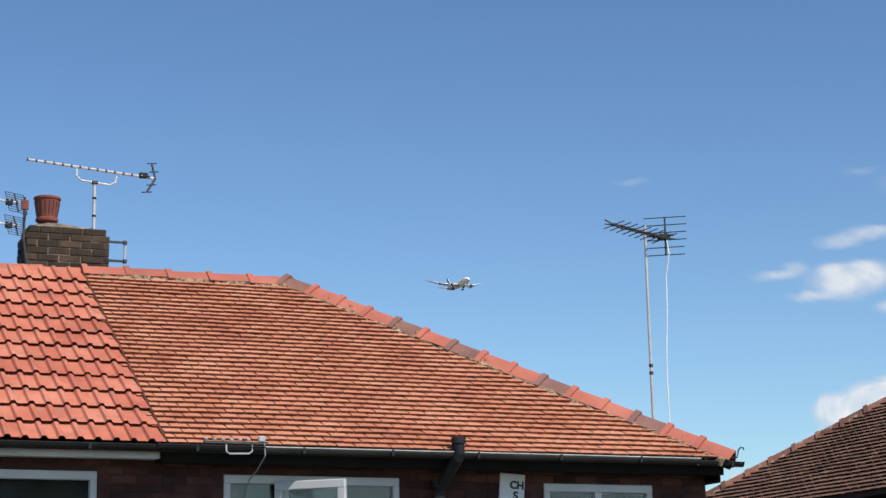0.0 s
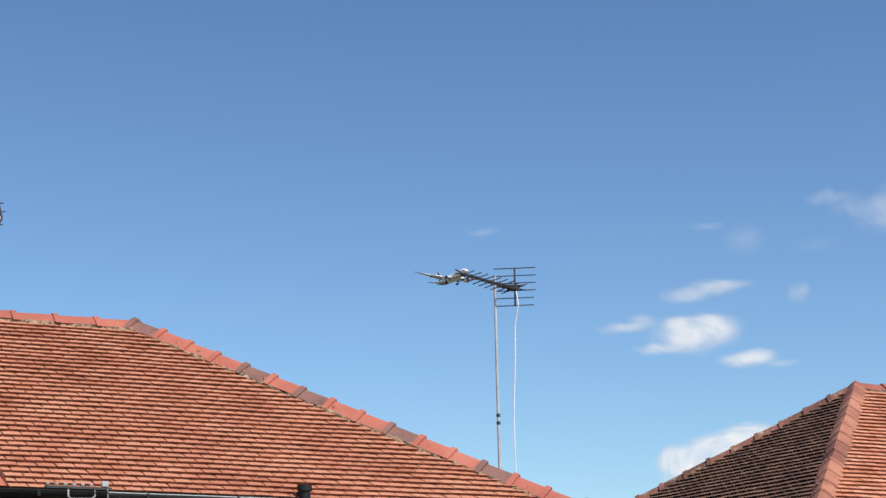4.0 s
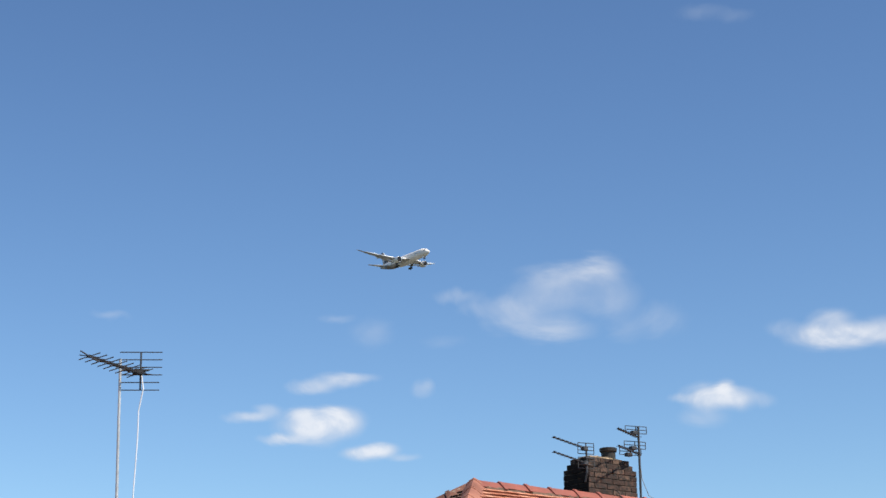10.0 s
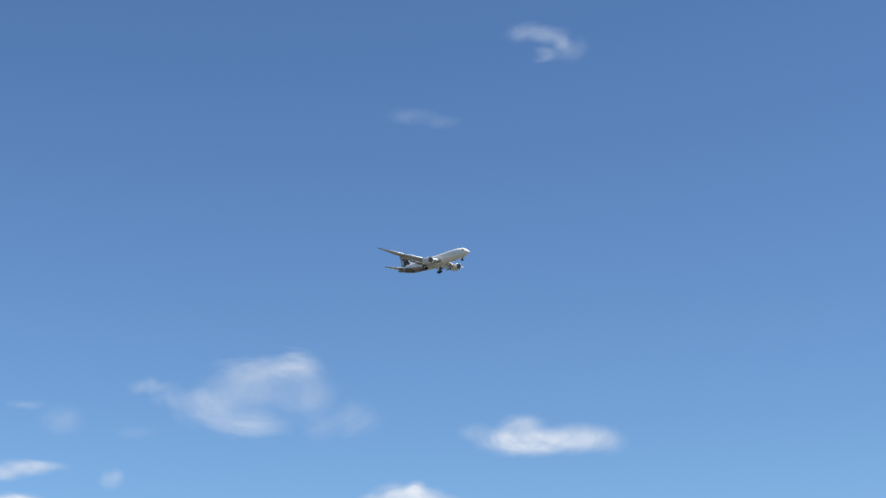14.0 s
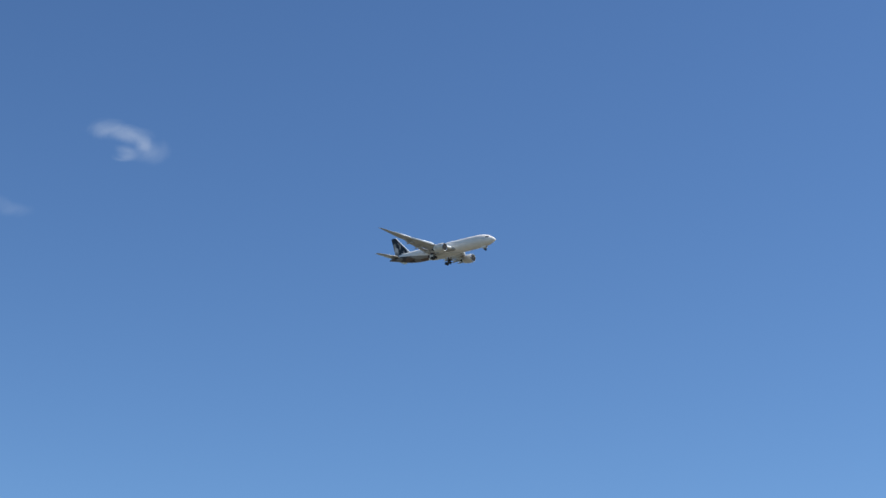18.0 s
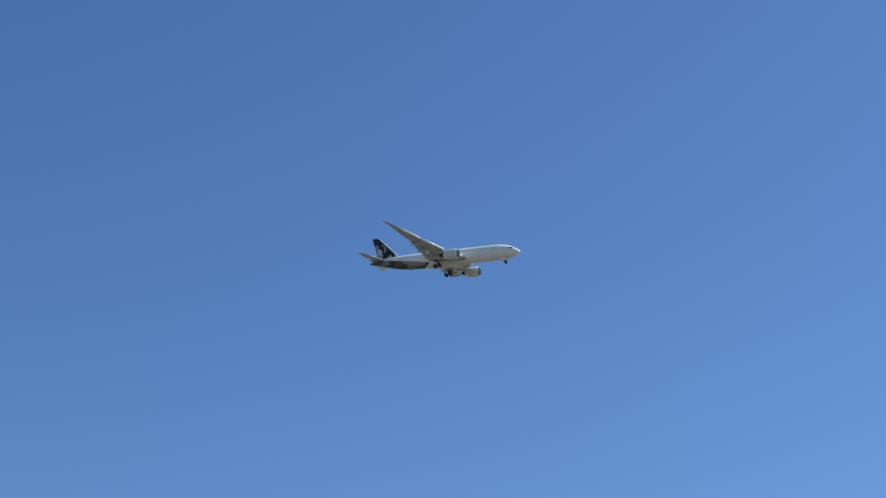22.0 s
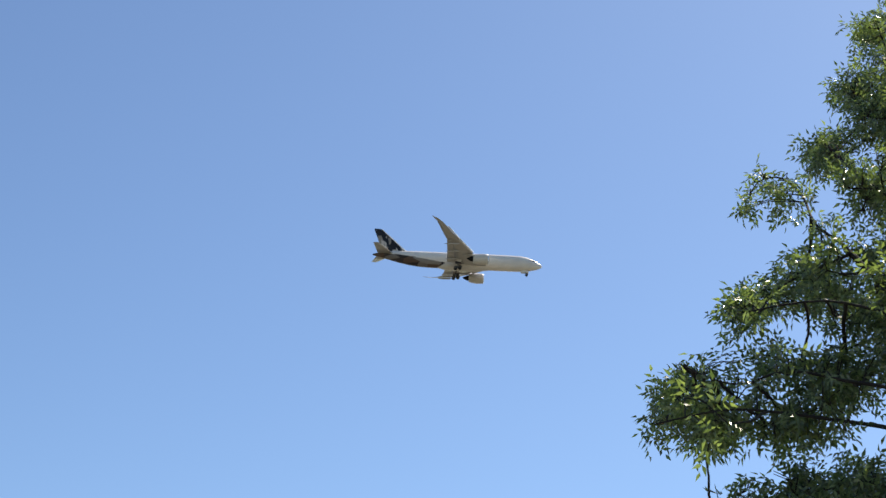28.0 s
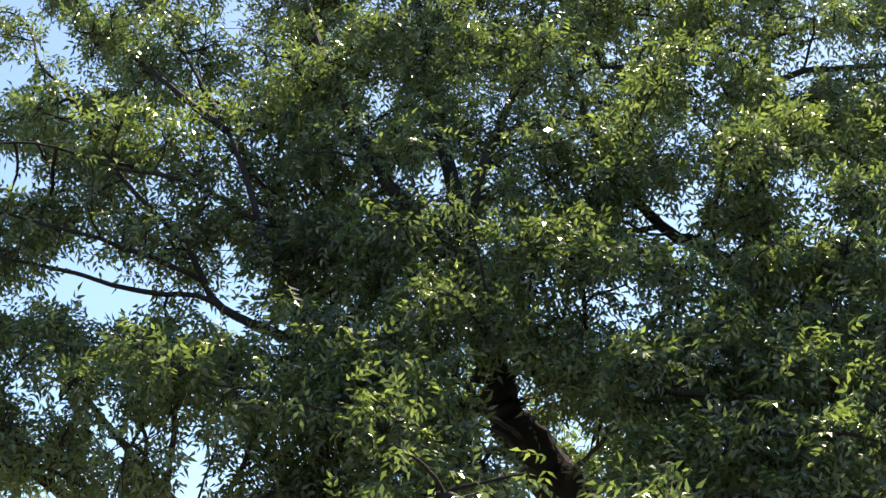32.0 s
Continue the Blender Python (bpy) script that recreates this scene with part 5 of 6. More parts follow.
# shoots that arch out of the crown's edge
LOBES_EDGE = [(-2.02, 10.22, 0.20), (-1.73, 10.71, 0.26), (-2.72, 9.02, 0.20), (-2.50, 9.12, 0.22), (-3.02, 7.45, 0.22), (-2.68, 7.65, 0.24), (-2.1, 9.3, 0.20), (-3.0, 8.15, 0.2), (-3.2, 8.45, 0.18)]
SPRIG = [(-1.94, 9.45), (-2.10, 9.62), (-2.17, 9.86), (-2.30, 10.02), (-2.46, 10.02), (-2.55, 9.90)]   # the bowed shoot that stands clear of the crown
RIM_Z, RIM_S = (7.2, 7.66, 7.78, 7.94, 8.05, 8.3, 8.6, 8.75, 9.12, 9.35, 9.5, 9.9, 10.1, 10.3, 10.45, 11.0), (-3.2, -3.16, -2.65, -2.45, -3.3, -3.5, -3.4, -3.0, -2.88, -2.4, -1.95, -1.92, -2.2, -2.2, -1.92, -2.05)
LEAF_GAPS = [(-0.60, 7.88, 0.08), (-1.48, 8.13, 0.07), (-1.51, 7.84, 0.10), (0.91, 8.42, 0.05), (2.38, 8.50, 0.09), (2.30, 8.25, 0.11), (1.49, 7.86, 0.08), (-0.48, 7.52, 0.05), (-1.87, 7.30, 0.07), (1.62, 6.95, 0.08)]


def compound_leaf(seed):
    """An ash leaf along +x: three pairs of leaflets and one at the tip, each set a little differently."""
    g = random.Random(seed)
    v, f = [], []
    for k in range(4):
        x = 0.050 + 0.038 * k
        for s in ((1, -1) if k < 3 else (0,)):
            ang = radians(g.uniform(38, 68)) * s + g.uniform(-0.15, 0.15)
            ln, wd, roll = g.uniform(0.046, 0.066), g.uniform(0.0092, 0.0126), g.uniform(-0.7, 0.7)
            d = np.array([math.cos(ang), math.sin(ang), g.uniform(-0.6, -0.05)])
            d /= np.linalg.norm(d)
            n = np.array([-math.sin(ang), math.cos(ang), roll])
            n /= np.linalg.norm(n)
            b = np.array([x, 0, -0.9 * x * x])
            i = len(v)
            v += [b, b + d * ln * 0.42 + n * wd + [0, 0, 0.005], b + d * ln + [0, 0, -0.010], b + d * ln * 0.42 - n * wd + [0, 0, 0.005]]
            f.append((i, i + 1, i + 2, i + 3))
    return np.array(v)


LEAVES = [compound_leaf(k) for k in range(6)]
LEAF_F = np.arange(28).reshape(7, 4)


def foliage_mesh(tips, axes, seed, each=4):
    """A rosette of drooping leaves at the end of each shoot."""
    g = np.random.default_rng(seed)
    count = len(tips) * each
    axis = np.repeat(np.array(axes), each, axis=0)
    back = g.random(count)
    pos = np.repeat(np.array(tips), each, axis=0) - axis * (back * 0.24)[:, None]
    side = np.cross(axis, g.normal(size=(count, 3)))
    side /= np.linalg.norm(side, axis=1)[:, None]
    d = axis * (0.3 + 0.5 * (1 - back))[:, None] + side * 0.9
    d[:, 2] -= g.uniform(0.0, 0.7, count)
    d /= np.linalg.norm(d, axis=1)[:, None]
    up = np.array([0, 0, 1.0]) + g.normal(size=(count, 3)) * 0.75
    y = np.cross(up, d)
    y /= np.linalg.norm(y, axis=1)[:, None]
    z = np.cross(d, y)
    m = np.stack([d, y, z], axis=2) * g.uniform(0.85, 1.25, count)[:, None, None]
    shapes = np.array(LEAVES)[g.integers(0, len(LEAVES), count)]
    v = (np.einsum("nij,nkj->nki", m, shapes) + pos[:, None, :]).reshape(-1, 3)
    f = (LEAF_F[None] + (np.arange(count) * 28)[:, None, None]).reshape(-1, 4)
    me = bpy.data.meshes.new("foliage")
    me.vertices.add(len(v))
    me.vertices.foreach_set("co", v.astype(np.float32).ravel())
    me.loops.add(len(f) * 4)
    me.loops.foreach_set("vertex_index", f.astype(np.int32).ravel())
    me.polygons.add(len(f))
    me.polygons.foreach_set("loop_start", np.arange(0, len(f) * 4, 4, dtype=np.int32))
    me.update(calc_edges=True)
    me.materials.append(M_LEAF)
    return me


SPRAYS, SHOOTS = 640, 245


def build_tree():
    r = random.Random(17)
    base = TRUNK_FOOT
    nodes, owner, parts = [], [], []          # the skeleton: points and the branch that each belongs to

    def limb(name, pts, radii, sides=10, n=4):
        # a smooth line through the points, a little uneven
        pts = [Vector(p) for p in pts]
        fine, fr = [], []
        for i in range(len(pts) - 1):
            p0, p1, p2, p3 = pts[max(i - 1, 0)], pts[i], pts[i + 1], pts[min(i + 2, len(pts) - 1)]
            for k in range(n):
                t = k / n
                q = 0.5 * (2 * p1 + (p2 - p0) * t + (2 * p0 - 5 * p1 + 4 * p2 - p3) * t * t + (3 * p1 - p0 - 3 * p2 + p3) * t ** 3)
                j = 0.16 * radii[i] * (1 if i + k else 0)
                fine.append(q + Vector((r.uniform(-j, j), r.uniform(-j, j), r.uniform(-j, j))))
                fr.append((radii[i] * (1 - t) + radii[i + 1] * t) * r.uniform(0.97, 1.03))
        fine.append(pts[-1])
        fr.append(radii[-1])
        ob = part(name, tubed([p - base for p in fine], fr, sides), M_BARK, tree, smooth=True)
        for p in fine[:-1]:
            nodes.append(p)
            owner.append(len(parts))
        parts.append(ob)
        return fine

    limb("trunk", [base, spot(2.25, 2.5, 12.9), spot(2.05, 4.6, 12.8), spot(1.75, 5.8, 12.6), spot(1.46, 6.47), spot(1.28, 6.66), spot(1.11, 6.93), spot(0.99, 7.2), spot(0.95, 7.5), spot(0.90, 7.9), spot(0.75, 8.7, 12.6), spot(0.6, 9.6, 12.7), spot(0.5, 10.6, 12.8)],
         [0.36, 0.30, 0.26, 0.22, 0.178, 0.165, 0.155, 0.145, 0.115, 0.08, 0.055, 0.035, 0.02], 14)
    limb("limb", [spot(2.0, 4.9, 12.8), spot(2.55, 6.0, 13.0), spot(2.68, 6.8, 13.0), spot(2.70, 7.53, 13.0), spot(2.80, 7.85, 13.0), spot(2.84, 8.43, 13.0), spot(2.95, 9.1, 13.0), spot(3.1, 10.2, 13.0)], [0.19, 0.17, 0.15, 0.135, 0.12, 0.09, 0.06, 0.03], 12)
    limb("branch", [spot(2.80, 7.9, 13.0), spot(2.63, 8.05, 12.9), spot(2.41, 8.22, 12.8), spot(2.18, 8.35, 12.7), spot(1.8, 8.9, 12.6), spot(1.6, 9.6, 12.5)], [0.08, 0.065, 0.05, 0.04, 0.03, 0.012], 8)
    limb("limb", [spot(0.98, 7.05), spot(0.76, 7.10), spot(0.58, 7.11), spot(0.37, 7.16), spot(0.05, 7.32), spot(-0.24, 7.52), spot(-0.50, 7.64), spot(-0.72, 7.74), spot(-0.89, 7.88), spot(-0.97, 8.07), spot(-1.10, 8.30, 12.3), spot(-1.5, 8.75, 12.2), spot(-1.8, 9.25, 12.2), *(spot(a, b, 12.2) for a, b in SPRIG)],
         [0.0493, 0.0464, 0.04524, 0.0435, 0.0406, 0.03828, 0.0348, 0.03016, 0.0261, 0.0232, 0.01856, 0.016, 0.013, 0.012, 0.011, 0.010, 0.008, 0.006, 0.004])
    limb("branch", [spot(-0.75, 7.77), spot(-0.98, 7.89, 12.35), spot(-1.25, 7.91, 12.3), spot(-1.56, 7.98, 12.25), spot(-1.79, 8.06, 12.2), spot(-2.19, 8.16, 12.2), spot(-2.54, 8.24, 12.1), spot(-2.87, 8.28, 12.1), spot(-3.35, 8.22, 12.0)], [0.02088, 0.01914, 0.01798, 0.01624, 0.0145, 0.0116, 0.00928, 0.00696, 0.006])
    limb("branch", [spot(-0.95, 8.0), spot(-1.29, 8.17, 12.3), spot(-1.5, 8.24, 12.3), spot(-1.64, 8.31, 12.2), spot(-1.99, 8.41, 12.2), spot(-2.39, 8.52, 12.1), spot(-2.71, 8.46, 12.1), spot(-2.92, 8.52, 12.1), spot(-3.15, 8.66, 12.1)], [0.01972, 0.0174, 0.01624, 0.01508, 0.01218, 0.00928, 0.00696, 0.005, 0.003])
    limb("branch", [spot(0.0, 7.36), spot(-0.30, 7.80, 12.35), spot(-0.45, 8.09, 12.3), spot(-0.52, 8.25, 12.3), spot(-0.75, 9.0, 12.3), spot(-1.1, 9.7, 12.3), spot(-1.5, 10.4, 12.3)], [0.0348, 0.0319, 0.029, 0.0261, 0.0203, 0.01392, 0.0058])
    limb("branch", [spot(-0.55, 8.4, 12.3), spot(-1.05, 8.72, 12.2), spot(-1.55, 8.83, 12.1), spot(-2.1, 9.02, 12.0), spot(-2.65, 9.0, 11.9)], [0.018, 0.015, 0.012, 0.009, 0.005])
    limb("branch", [spot(-0.8, 9.1, 12.3), spot(-1.2, 9.45, 12.3), spot(-1.7, 9.9, 12.3), spot(-1.95, 10.25, 12.3)], [0.03, 0.022, 0.014, 0.006])
    limb("branch", [spot(1.02, 7.2), spot(1.2, 7.36, 12.2), spot(1.31, 7.25, 12.1), spot(1.46, 7.29, 12.0), spot(1.9, 7.45, 11.8)], [0.03, 0.027, 0.022, 0.017, 0.010])
    limb("branch", [spot(0.88, 7.9, 12.4), spot(0.52, 8.45, 12.3), spot(0.33, 8.67, 12.2), spot(0.18, 8.97, 12.2), spot(-0.1, 9.6, 12.1), spot(-0.3, 10.4, 12.1)], [0.06, 0.05, 0.045, 0.04, 0.03, 0.012])
    limb("branch", [spot(0.80, 8.3, 12.5), spot(0.91, 8.58, 12.4), spot(1.0, 8.87, 12.4), spot(1.3, 9.6, 12.4), spot(1.6, 10.5, 12.5)], [0.05, 0.042, 0.036, 0.026, 0.012])
    limb("limb", [spot(2.1, 4.2, 12.8), spot(1.2, 5.2, 12.5), spot(0.2, 5.75, 12.3), spot(-0.9, 6.1, 12.3), spot(-1.9, 6.6, 12.3), spot(-2.7, 7.25, 12.3)], [0.11, 0.10, 0.08, 0.06, 0.035, 0.012])
    limb("branch", [spot(-0.7, 6.05, 12.3), spot(-1.3, 6.7, 12.4), spot(-1.7, 7.2, 12.4), spot(-2.0, 7.7, 12.4)], [0.04, 0.03, 0.02, 0.008])
    limb("branch", [spot(0.1, 5.8, 12.3), spot(-0.3, 6.5, 12.4), spot(-0.7, 7.0, 12.5), spot(-1.0, 7.5, 12.5)], [0.04, 0.03, 0.02, 0.008])
    limb("branch", [spot(2.7, 7.3, 13.0), spot(3.2, 7.8, 12.6), spot(3.8, 8.3, 12.4), spot(4.4, 8.7, 12.4)], [0.07, 0.055, 0.04, 0.015])
    # where the shoots end: inside the lobes of the crown, in clumps, with gaps
    lobes = LOBES_EDGE + LOBES_FILL + LOBES_LEFT + LOBES_MID + LOBES_RIGHT + LOBES_TOP
    ends = []

    def dome(s, z):
        back = 0.45 * max(0.0, min(1.0, (0.4 - s) / 0.6)) * max(0.0, min(1.0, (z - 7.4) / 0.3))   # set back there to leave the limbs in the camera's view
        return 12.3 + (1.2 if s > 0.2 else 0.6) * min(0.0, z - 8.2) + back

    def open_sky(s, z):
        return s < np.interp(z, RIM_Z, RIM_S) + 0.13 or any((s - a) ** 2 + (z - b) ** 2 < (c + 0.05) ** 2 for a, b, c in LEAF_GAPS)

    # at the rim: single shoots
    for s, z, rad in LOBES_EDGE + LOBES_FILL + LOBES_LEFT + LOBES_MID:
        if rad < 0.46 and s < 0.62:
            for k in range(7 + int(165 * rad * rad)):
                a, d = r.uniform(0, 6.28), (rad - 0.12) * math.sqrt(r.random())
                if not open_sky(s + d * math.cos(a), z + d * math.sin(a)):
                    ends.append(spot(s + d * math.cos(a), z - 0.03 + d * math.sin(a), dome(s, z) + r.gauss(0, 0.45)))
    # inside: flat drooping sprays of many shoots, with air between them
    sprays = [(s, z, deep, rad) for s, z, rad, deep in SPRAYS_FRONT + SPRAYS_HIGH + SPRAYS_BEHIND + SPRAYS_SKIRT]
    tries = 0
    while len(sprays) < SPRAYS and tries < 60000:
        tries += 1
        s, z = r.uniform(-3.2, 4.9), r.uniform(6.1, 11.5)
        if not (any((s - a) ** 2 + (z - b) ** 2 < max(0.10, c - 0.16) ** 2 for a, b, c in lobes) or (s > -0.5 and z < 10.9) or (s > -1.6 and 10.2 < z < 11.3)) or open_sky(s, z):
            continue
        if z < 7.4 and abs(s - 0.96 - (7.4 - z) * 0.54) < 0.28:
            continue                        # keeps the trunk in the camera's view
        deep = dome(s, z) + r.gauss(0.15, 0.47)
        if any((s - a) ** 2 + 2.6 * (z - b) ** 2 + (deep - c) ** 2 < 0.062 for a, b, c, d in sprays):
            continue
        sprays.append((s, z, deep, r.uniform(0.18, 0.36)))
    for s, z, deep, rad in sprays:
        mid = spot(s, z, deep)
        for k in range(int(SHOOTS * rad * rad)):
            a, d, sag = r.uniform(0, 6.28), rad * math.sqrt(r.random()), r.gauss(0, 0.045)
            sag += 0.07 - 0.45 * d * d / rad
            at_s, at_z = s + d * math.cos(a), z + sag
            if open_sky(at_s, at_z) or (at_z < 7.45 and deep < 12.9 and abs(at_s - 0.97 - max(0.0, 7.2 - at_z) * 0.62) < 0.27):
                continue                    # keeps the gaps and the trunk open to the camera
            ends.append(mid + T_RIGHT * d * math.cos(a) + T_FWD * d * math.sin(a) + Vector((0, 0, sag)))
    r.shuffle(ends)
    # the finer branches grow step by step towards the shoots and fork where the shoots part
    goals = np.array([c[:] for c in ends[::5]])
    pts = [p.copy() for p in nodes if p.z > 5.6]
    up = [-1] * len(pts)
    first = len(pts)
    near_d, near_i = np.full(len(goals), 1e9), np.zeros(len(goals), int)

    def reach(lo):
        for k in range(lo, len(pts), 256):
            block = np.array([p[:] for p in pts[k:k + 256]])
            d = np.linalg.norm(goals[:, None, :] - block[None], axis=2) + 0.7 * np.maximum(0, block[None, :, 2] - goals[:, None, 2])
            q = d.argmin(axis=1)
            dq = d[np.arange(len(goals)), q]
            better = dq < near_d
            near_d[better], near_i[better] = dq[better], q[better] + k

    reach(0)
    pace = 0.11
    for turn in range(70):
        live = near_d > 0.13
        if not live.any():
            break
        pulls = {}
        for g in np.nonzero(live)[0]:
            n = int(near_i[g])
            w = goals[g] - np.array(pts[n][:])
            pulls.setdefault(n, []).append(w / np.linalg.norm(w))
        lo = len(pts)
        for n, ws in pulls.items():
            d = Vector(np.mean(ws, axis=0))
            if d.length < 0.15:
                d = Vector(ws[0])
            if n >= first:
                d = d.normalized() + 0.55 * (pts[n] - pts[up[n]]).normalized()
            d = d.normalized() + Vector((r.uniform(-0.16, 0.16), r.uniform(-0.16, 0.16), r.uniform(-0.10, 0.16)))
            q = pts[n] + d.normalized() * pace
            pts.append(q)
            up.append(n)
        reach(lo)
    kids = {}
    for n in range(first, len(pts)):
        kids.setdefault(up[n], []).append(n)
    carried = [1] * len(pts)
    for n in range(len(pts) - 1, first - 1, -1):
        if up[n] >= first:
            carried[up[n]] += carried[n] if kids.get(n) else 1
    starts = [(a, n) for a in range(first) for n in kids.get(a, ())]
    while starts:
        a, n = starts.pop()
        line = [a, n]
        while kids.get(line[-1]):
            nxt = sorted(kids[line[-1]], key=lambda q: -carried[q])
            starts += [(line[-1], q) for q in nxt[1:]]
            line.append(nxt[0])
        if len(line) < 3:
            continue
        radii = [min(0.030, 0.0045 * carried[q] ** 0.45 + 0.0012) for q in line[1:]]
        bm = tubed([pts[q] - base for q in line], [radii[0], *radii], 5)
        ob = part("branch", bm, M_BARK, tree, smooth=True)
        for q in line[1:]:
            nodes.append(pts[q])
            owner.append(len(parts))
        parts.append(ob)
    # twigs and leaves, held by the nearest branch
    for s, z in SPRIG:
        for k in range(6):
            ends.append(spot(s + r.gauss(0, 0.05), z - 0.02 + r.gauss(0, 0.06), 12.2 + r.gauss(0, 0.08)))
    na = np.array([p[:] for p in nodes])
    hold = {}
    for c in ends:
        d = np.linalg.norm(na - np.array(c[:]), axis=1) + 1.2 * np.maximum(0, na[:, 2] - c.z)
        k = int(np.argmin(d))
        if (nodes[k] - c).length < 0.62:
            hold.setdefault(owner[k], []).append((nodes[k], c))
    for k, shoots in hold.items():
        bm, tips, axes = bmesh.new(), [], []
        for a, c in shoots:
            m = a.lerp(c, 0.55) + Vector((r.uniform(-0.05, 0.05), r.uniform(-0.05, 0.05), 0.05))
            if (c - a).length > 0.05:
                tube(bm, [a - base, m - base, c - base], [0.006, 0.0045, 0.003], 3, False)
            ax = (c - m) + Vector((r.gauss(0, 0.06), r.gauss(0, 0.06), r.gauss(0.02, 0.05)))
            tips.append((c - base)[:])
            axes.append(ax.normalized()[:])
        tagged(part("twig_spray", bm, M_BARK, parts[k]), kind="stuff")
        tagged(piece("foliage", foliage_mesh(tips, axes, 900 + k), parts[k]), kind="stuff")
    # bare dead twigs at the side
    for a, b in (((-3.06, 7.05), (-3.23, 7.51)), ((-3.29, 7.06), (-3.22, 7.31)), ((-3.45, 6.9), (-3.47, 7.15)), ((-2.9, 7.4), (-2.93, 7.75))):
        part("dead_twig", tubed([spot(*a, 12.2) - base - Vector((0, 0, 0.25)), spot(*a, 12.2) - base, spot((a[0] + b[0]) / 2 + 0.02, (a[1] + b[1]) / 2, 12.2) - base, spot(*b, 12.2) - base], [0.007, 0.006, 0.005, 0.002], 5), M_BARK, tree)


build_tree()

# ---- airliner ----


BODY_FACETS = [(0.0, (0.035, 0.028, 0.030)), (0.25, (0.13, 0.085, 0.065)), (0.45, (0.20, 0.18, 0.17)), (0.62, (0.06, 0.048, 0.050)), (0.80, (0.30, 0.27, 0.24))]


def livery(name, white, start, all_over):
    """Warm white paint that breaks into dark angular facets towards the tail."""
    m, nt, p = nodes_of(name)
    co = nt.nodes.new("ShaderNodeTexCoord")
    sc = nt.nodes.new("ShaderNodeMapping")
    sc.inputs["Scale"].default_value = (0.22, 0.42, 0.60) if not all_over else (0.95, 0.1, 0.42)
    sc.inputs["Rotation"].default_value = (0.3, 0.5, 0.2) if not all_over else (0.0, -0.75, 0.0)
    nt.links.new(co.outputs["Object"], sc.inputs[0])
    vo = nt.nodes.new("ShaderNodeTexVoronoi")
    vo.feature = "F1"
    vo.distance = "EUCLIDEAN" if not all_over else "MANHATTAN"
    vo.inputs["Scale"].default_value = 1.0
    nt.links.new(sc.outputs[0], vo.inputs["Vector"])
    sep = nt.nodes.new("ShaderNodeSeparateColor")
    nt.links.new(vo.outputs["Color"], sep.inputs[0])
    pal = ramp(nt, BODY_FACETS if not all_over else [(0.0, (0.014, 0.013, 0.016)), (0.30, (0.10, 0.075, 0.06)), (0.40, (0.30, 0.26, 0.22)), (0.52, (0.018, 0.016, 0.02)), (0.76, (0.62, 0.56, 0.50))], "CONSTANT")
    nt.links.new(sep.outputs[0], pal.inputs[0])
    if all_over:
        up = nt.nodes.new("ShaderNodeSeparateXYZ")
        nt.links.new(co.outputs["Object"], up.inputs[0])
        tip = nt.nodes.new("ShaderNodeMath")
        tip.operation = "GREATER_THAN"
        nt.links.new(up.outputs[2], tip.inputs[0])
        tip.inputs[1].default_value = 9.0
        col = mix(nt, pal.outputs[0], (0.02, 0.017, 0.02), tip.outputs[0])
    else:
        xyz = nt.nodes.new("ShaderNodeSeparateXYZ")
        nt.links.new(co.outputs["Object"], xyz.inputs[0])
        a = nt.nodes.new("ShaderNodeMath")
        a.operation = "MULTIPLY_ADD"
        nt.links.new(xyz.outputs[2], a.inputs[0])
        a.inputs[1].default_value = 7.0
        nt.links.new(xyz.outputs[0], a.inputs[2])
        b = nt.nodes.new("ShaderNodeMath")
        b.operation = "MULTIPLY_ADD"
        nt.links.new(sep.outputs[1], b.inputs[0])
        b.inputs[1].default_value = 2.2
        nt.links.new(a.outputs[0], b.inputs[2])
        lt = nt.nodes.new("ShaderNodeMath")
        lt.operation = "LESS_THAN"
        nt.links.new(b.outputs[0], lt.inputs[0])
        lt.inputs[1].default_value = start
        col = mix(nt, white, pal.outputs[0], lt.outputs[0])
    n1 = node(nt, "ShaderNodeTexNoise", Scale=0.35, Detail=4.0)
    nt.links.new(co.outputs["Object"], n1.inputs["Vector"])
    g = ramp(nt, [(0.3, (0.92, 0.92, 0.92)), (0.7, (1.03, 1.03, 1.03))])
    nt.links.new(n1.outputs[0], g.inputs[0])
    nt.links.new(mix(nt, col, g.outputs[0], 1.0, "MULTIPLY"), p.inputs["Base Color"])
    p.inputs["Roughness"].default_value = 0.38
    p.inputs["Specular IOR Level"].default_value = 0.3
    return m


M_BODY = livery("airliner_paint", (0.86, 0.80, 0.725), -16.0, False)
M_FIN = livery("airliner_fin_paint", (0.7, 0.7, 0.7), 0, True)
M_WING = surface("wing_grey", [(0.3, (0.42, 0.40, 0.37)), (0.7, (0.50, 0.475, 0.44))], 0.35, coarse=0.5, fine=3, bump=0.0, spec=0.3)
M_NACELLE = surface("nacelle_white", [(0.3, (0.66, 0.62, 0.56)), (0.7, (0.74, 0.70, 0.63))], 0.3, coarse=0.5, fine=3, bump=0.0, spec=0.3)
# whiter than the wing: sunlight on the slats put into the colour
M_SLAT = surface("slat_white", [(0.3, (0.88, 0.88, 0.87)), (0.7, (0.92, 0.92, 0.91))], 0.25, coarse=0.5, fine=3, bump=0.0)
M_INTAKE = surface("engine_dark", [(0.3, (0.008, 0.008, 0.009)), (0.7, (0.018, 0.018, 0.020))], 0.7, 0.0, coarse=1, fine=4, bump=0.0, spec=0.2)
M_TYRE = surface("aircraft_tyre", [(0.3, (0.015, 0.015, 0.015)), (0.7, (0.03, 0.03, 0.03))], 0.8, coarse=1, fine=6, bump=0.0)
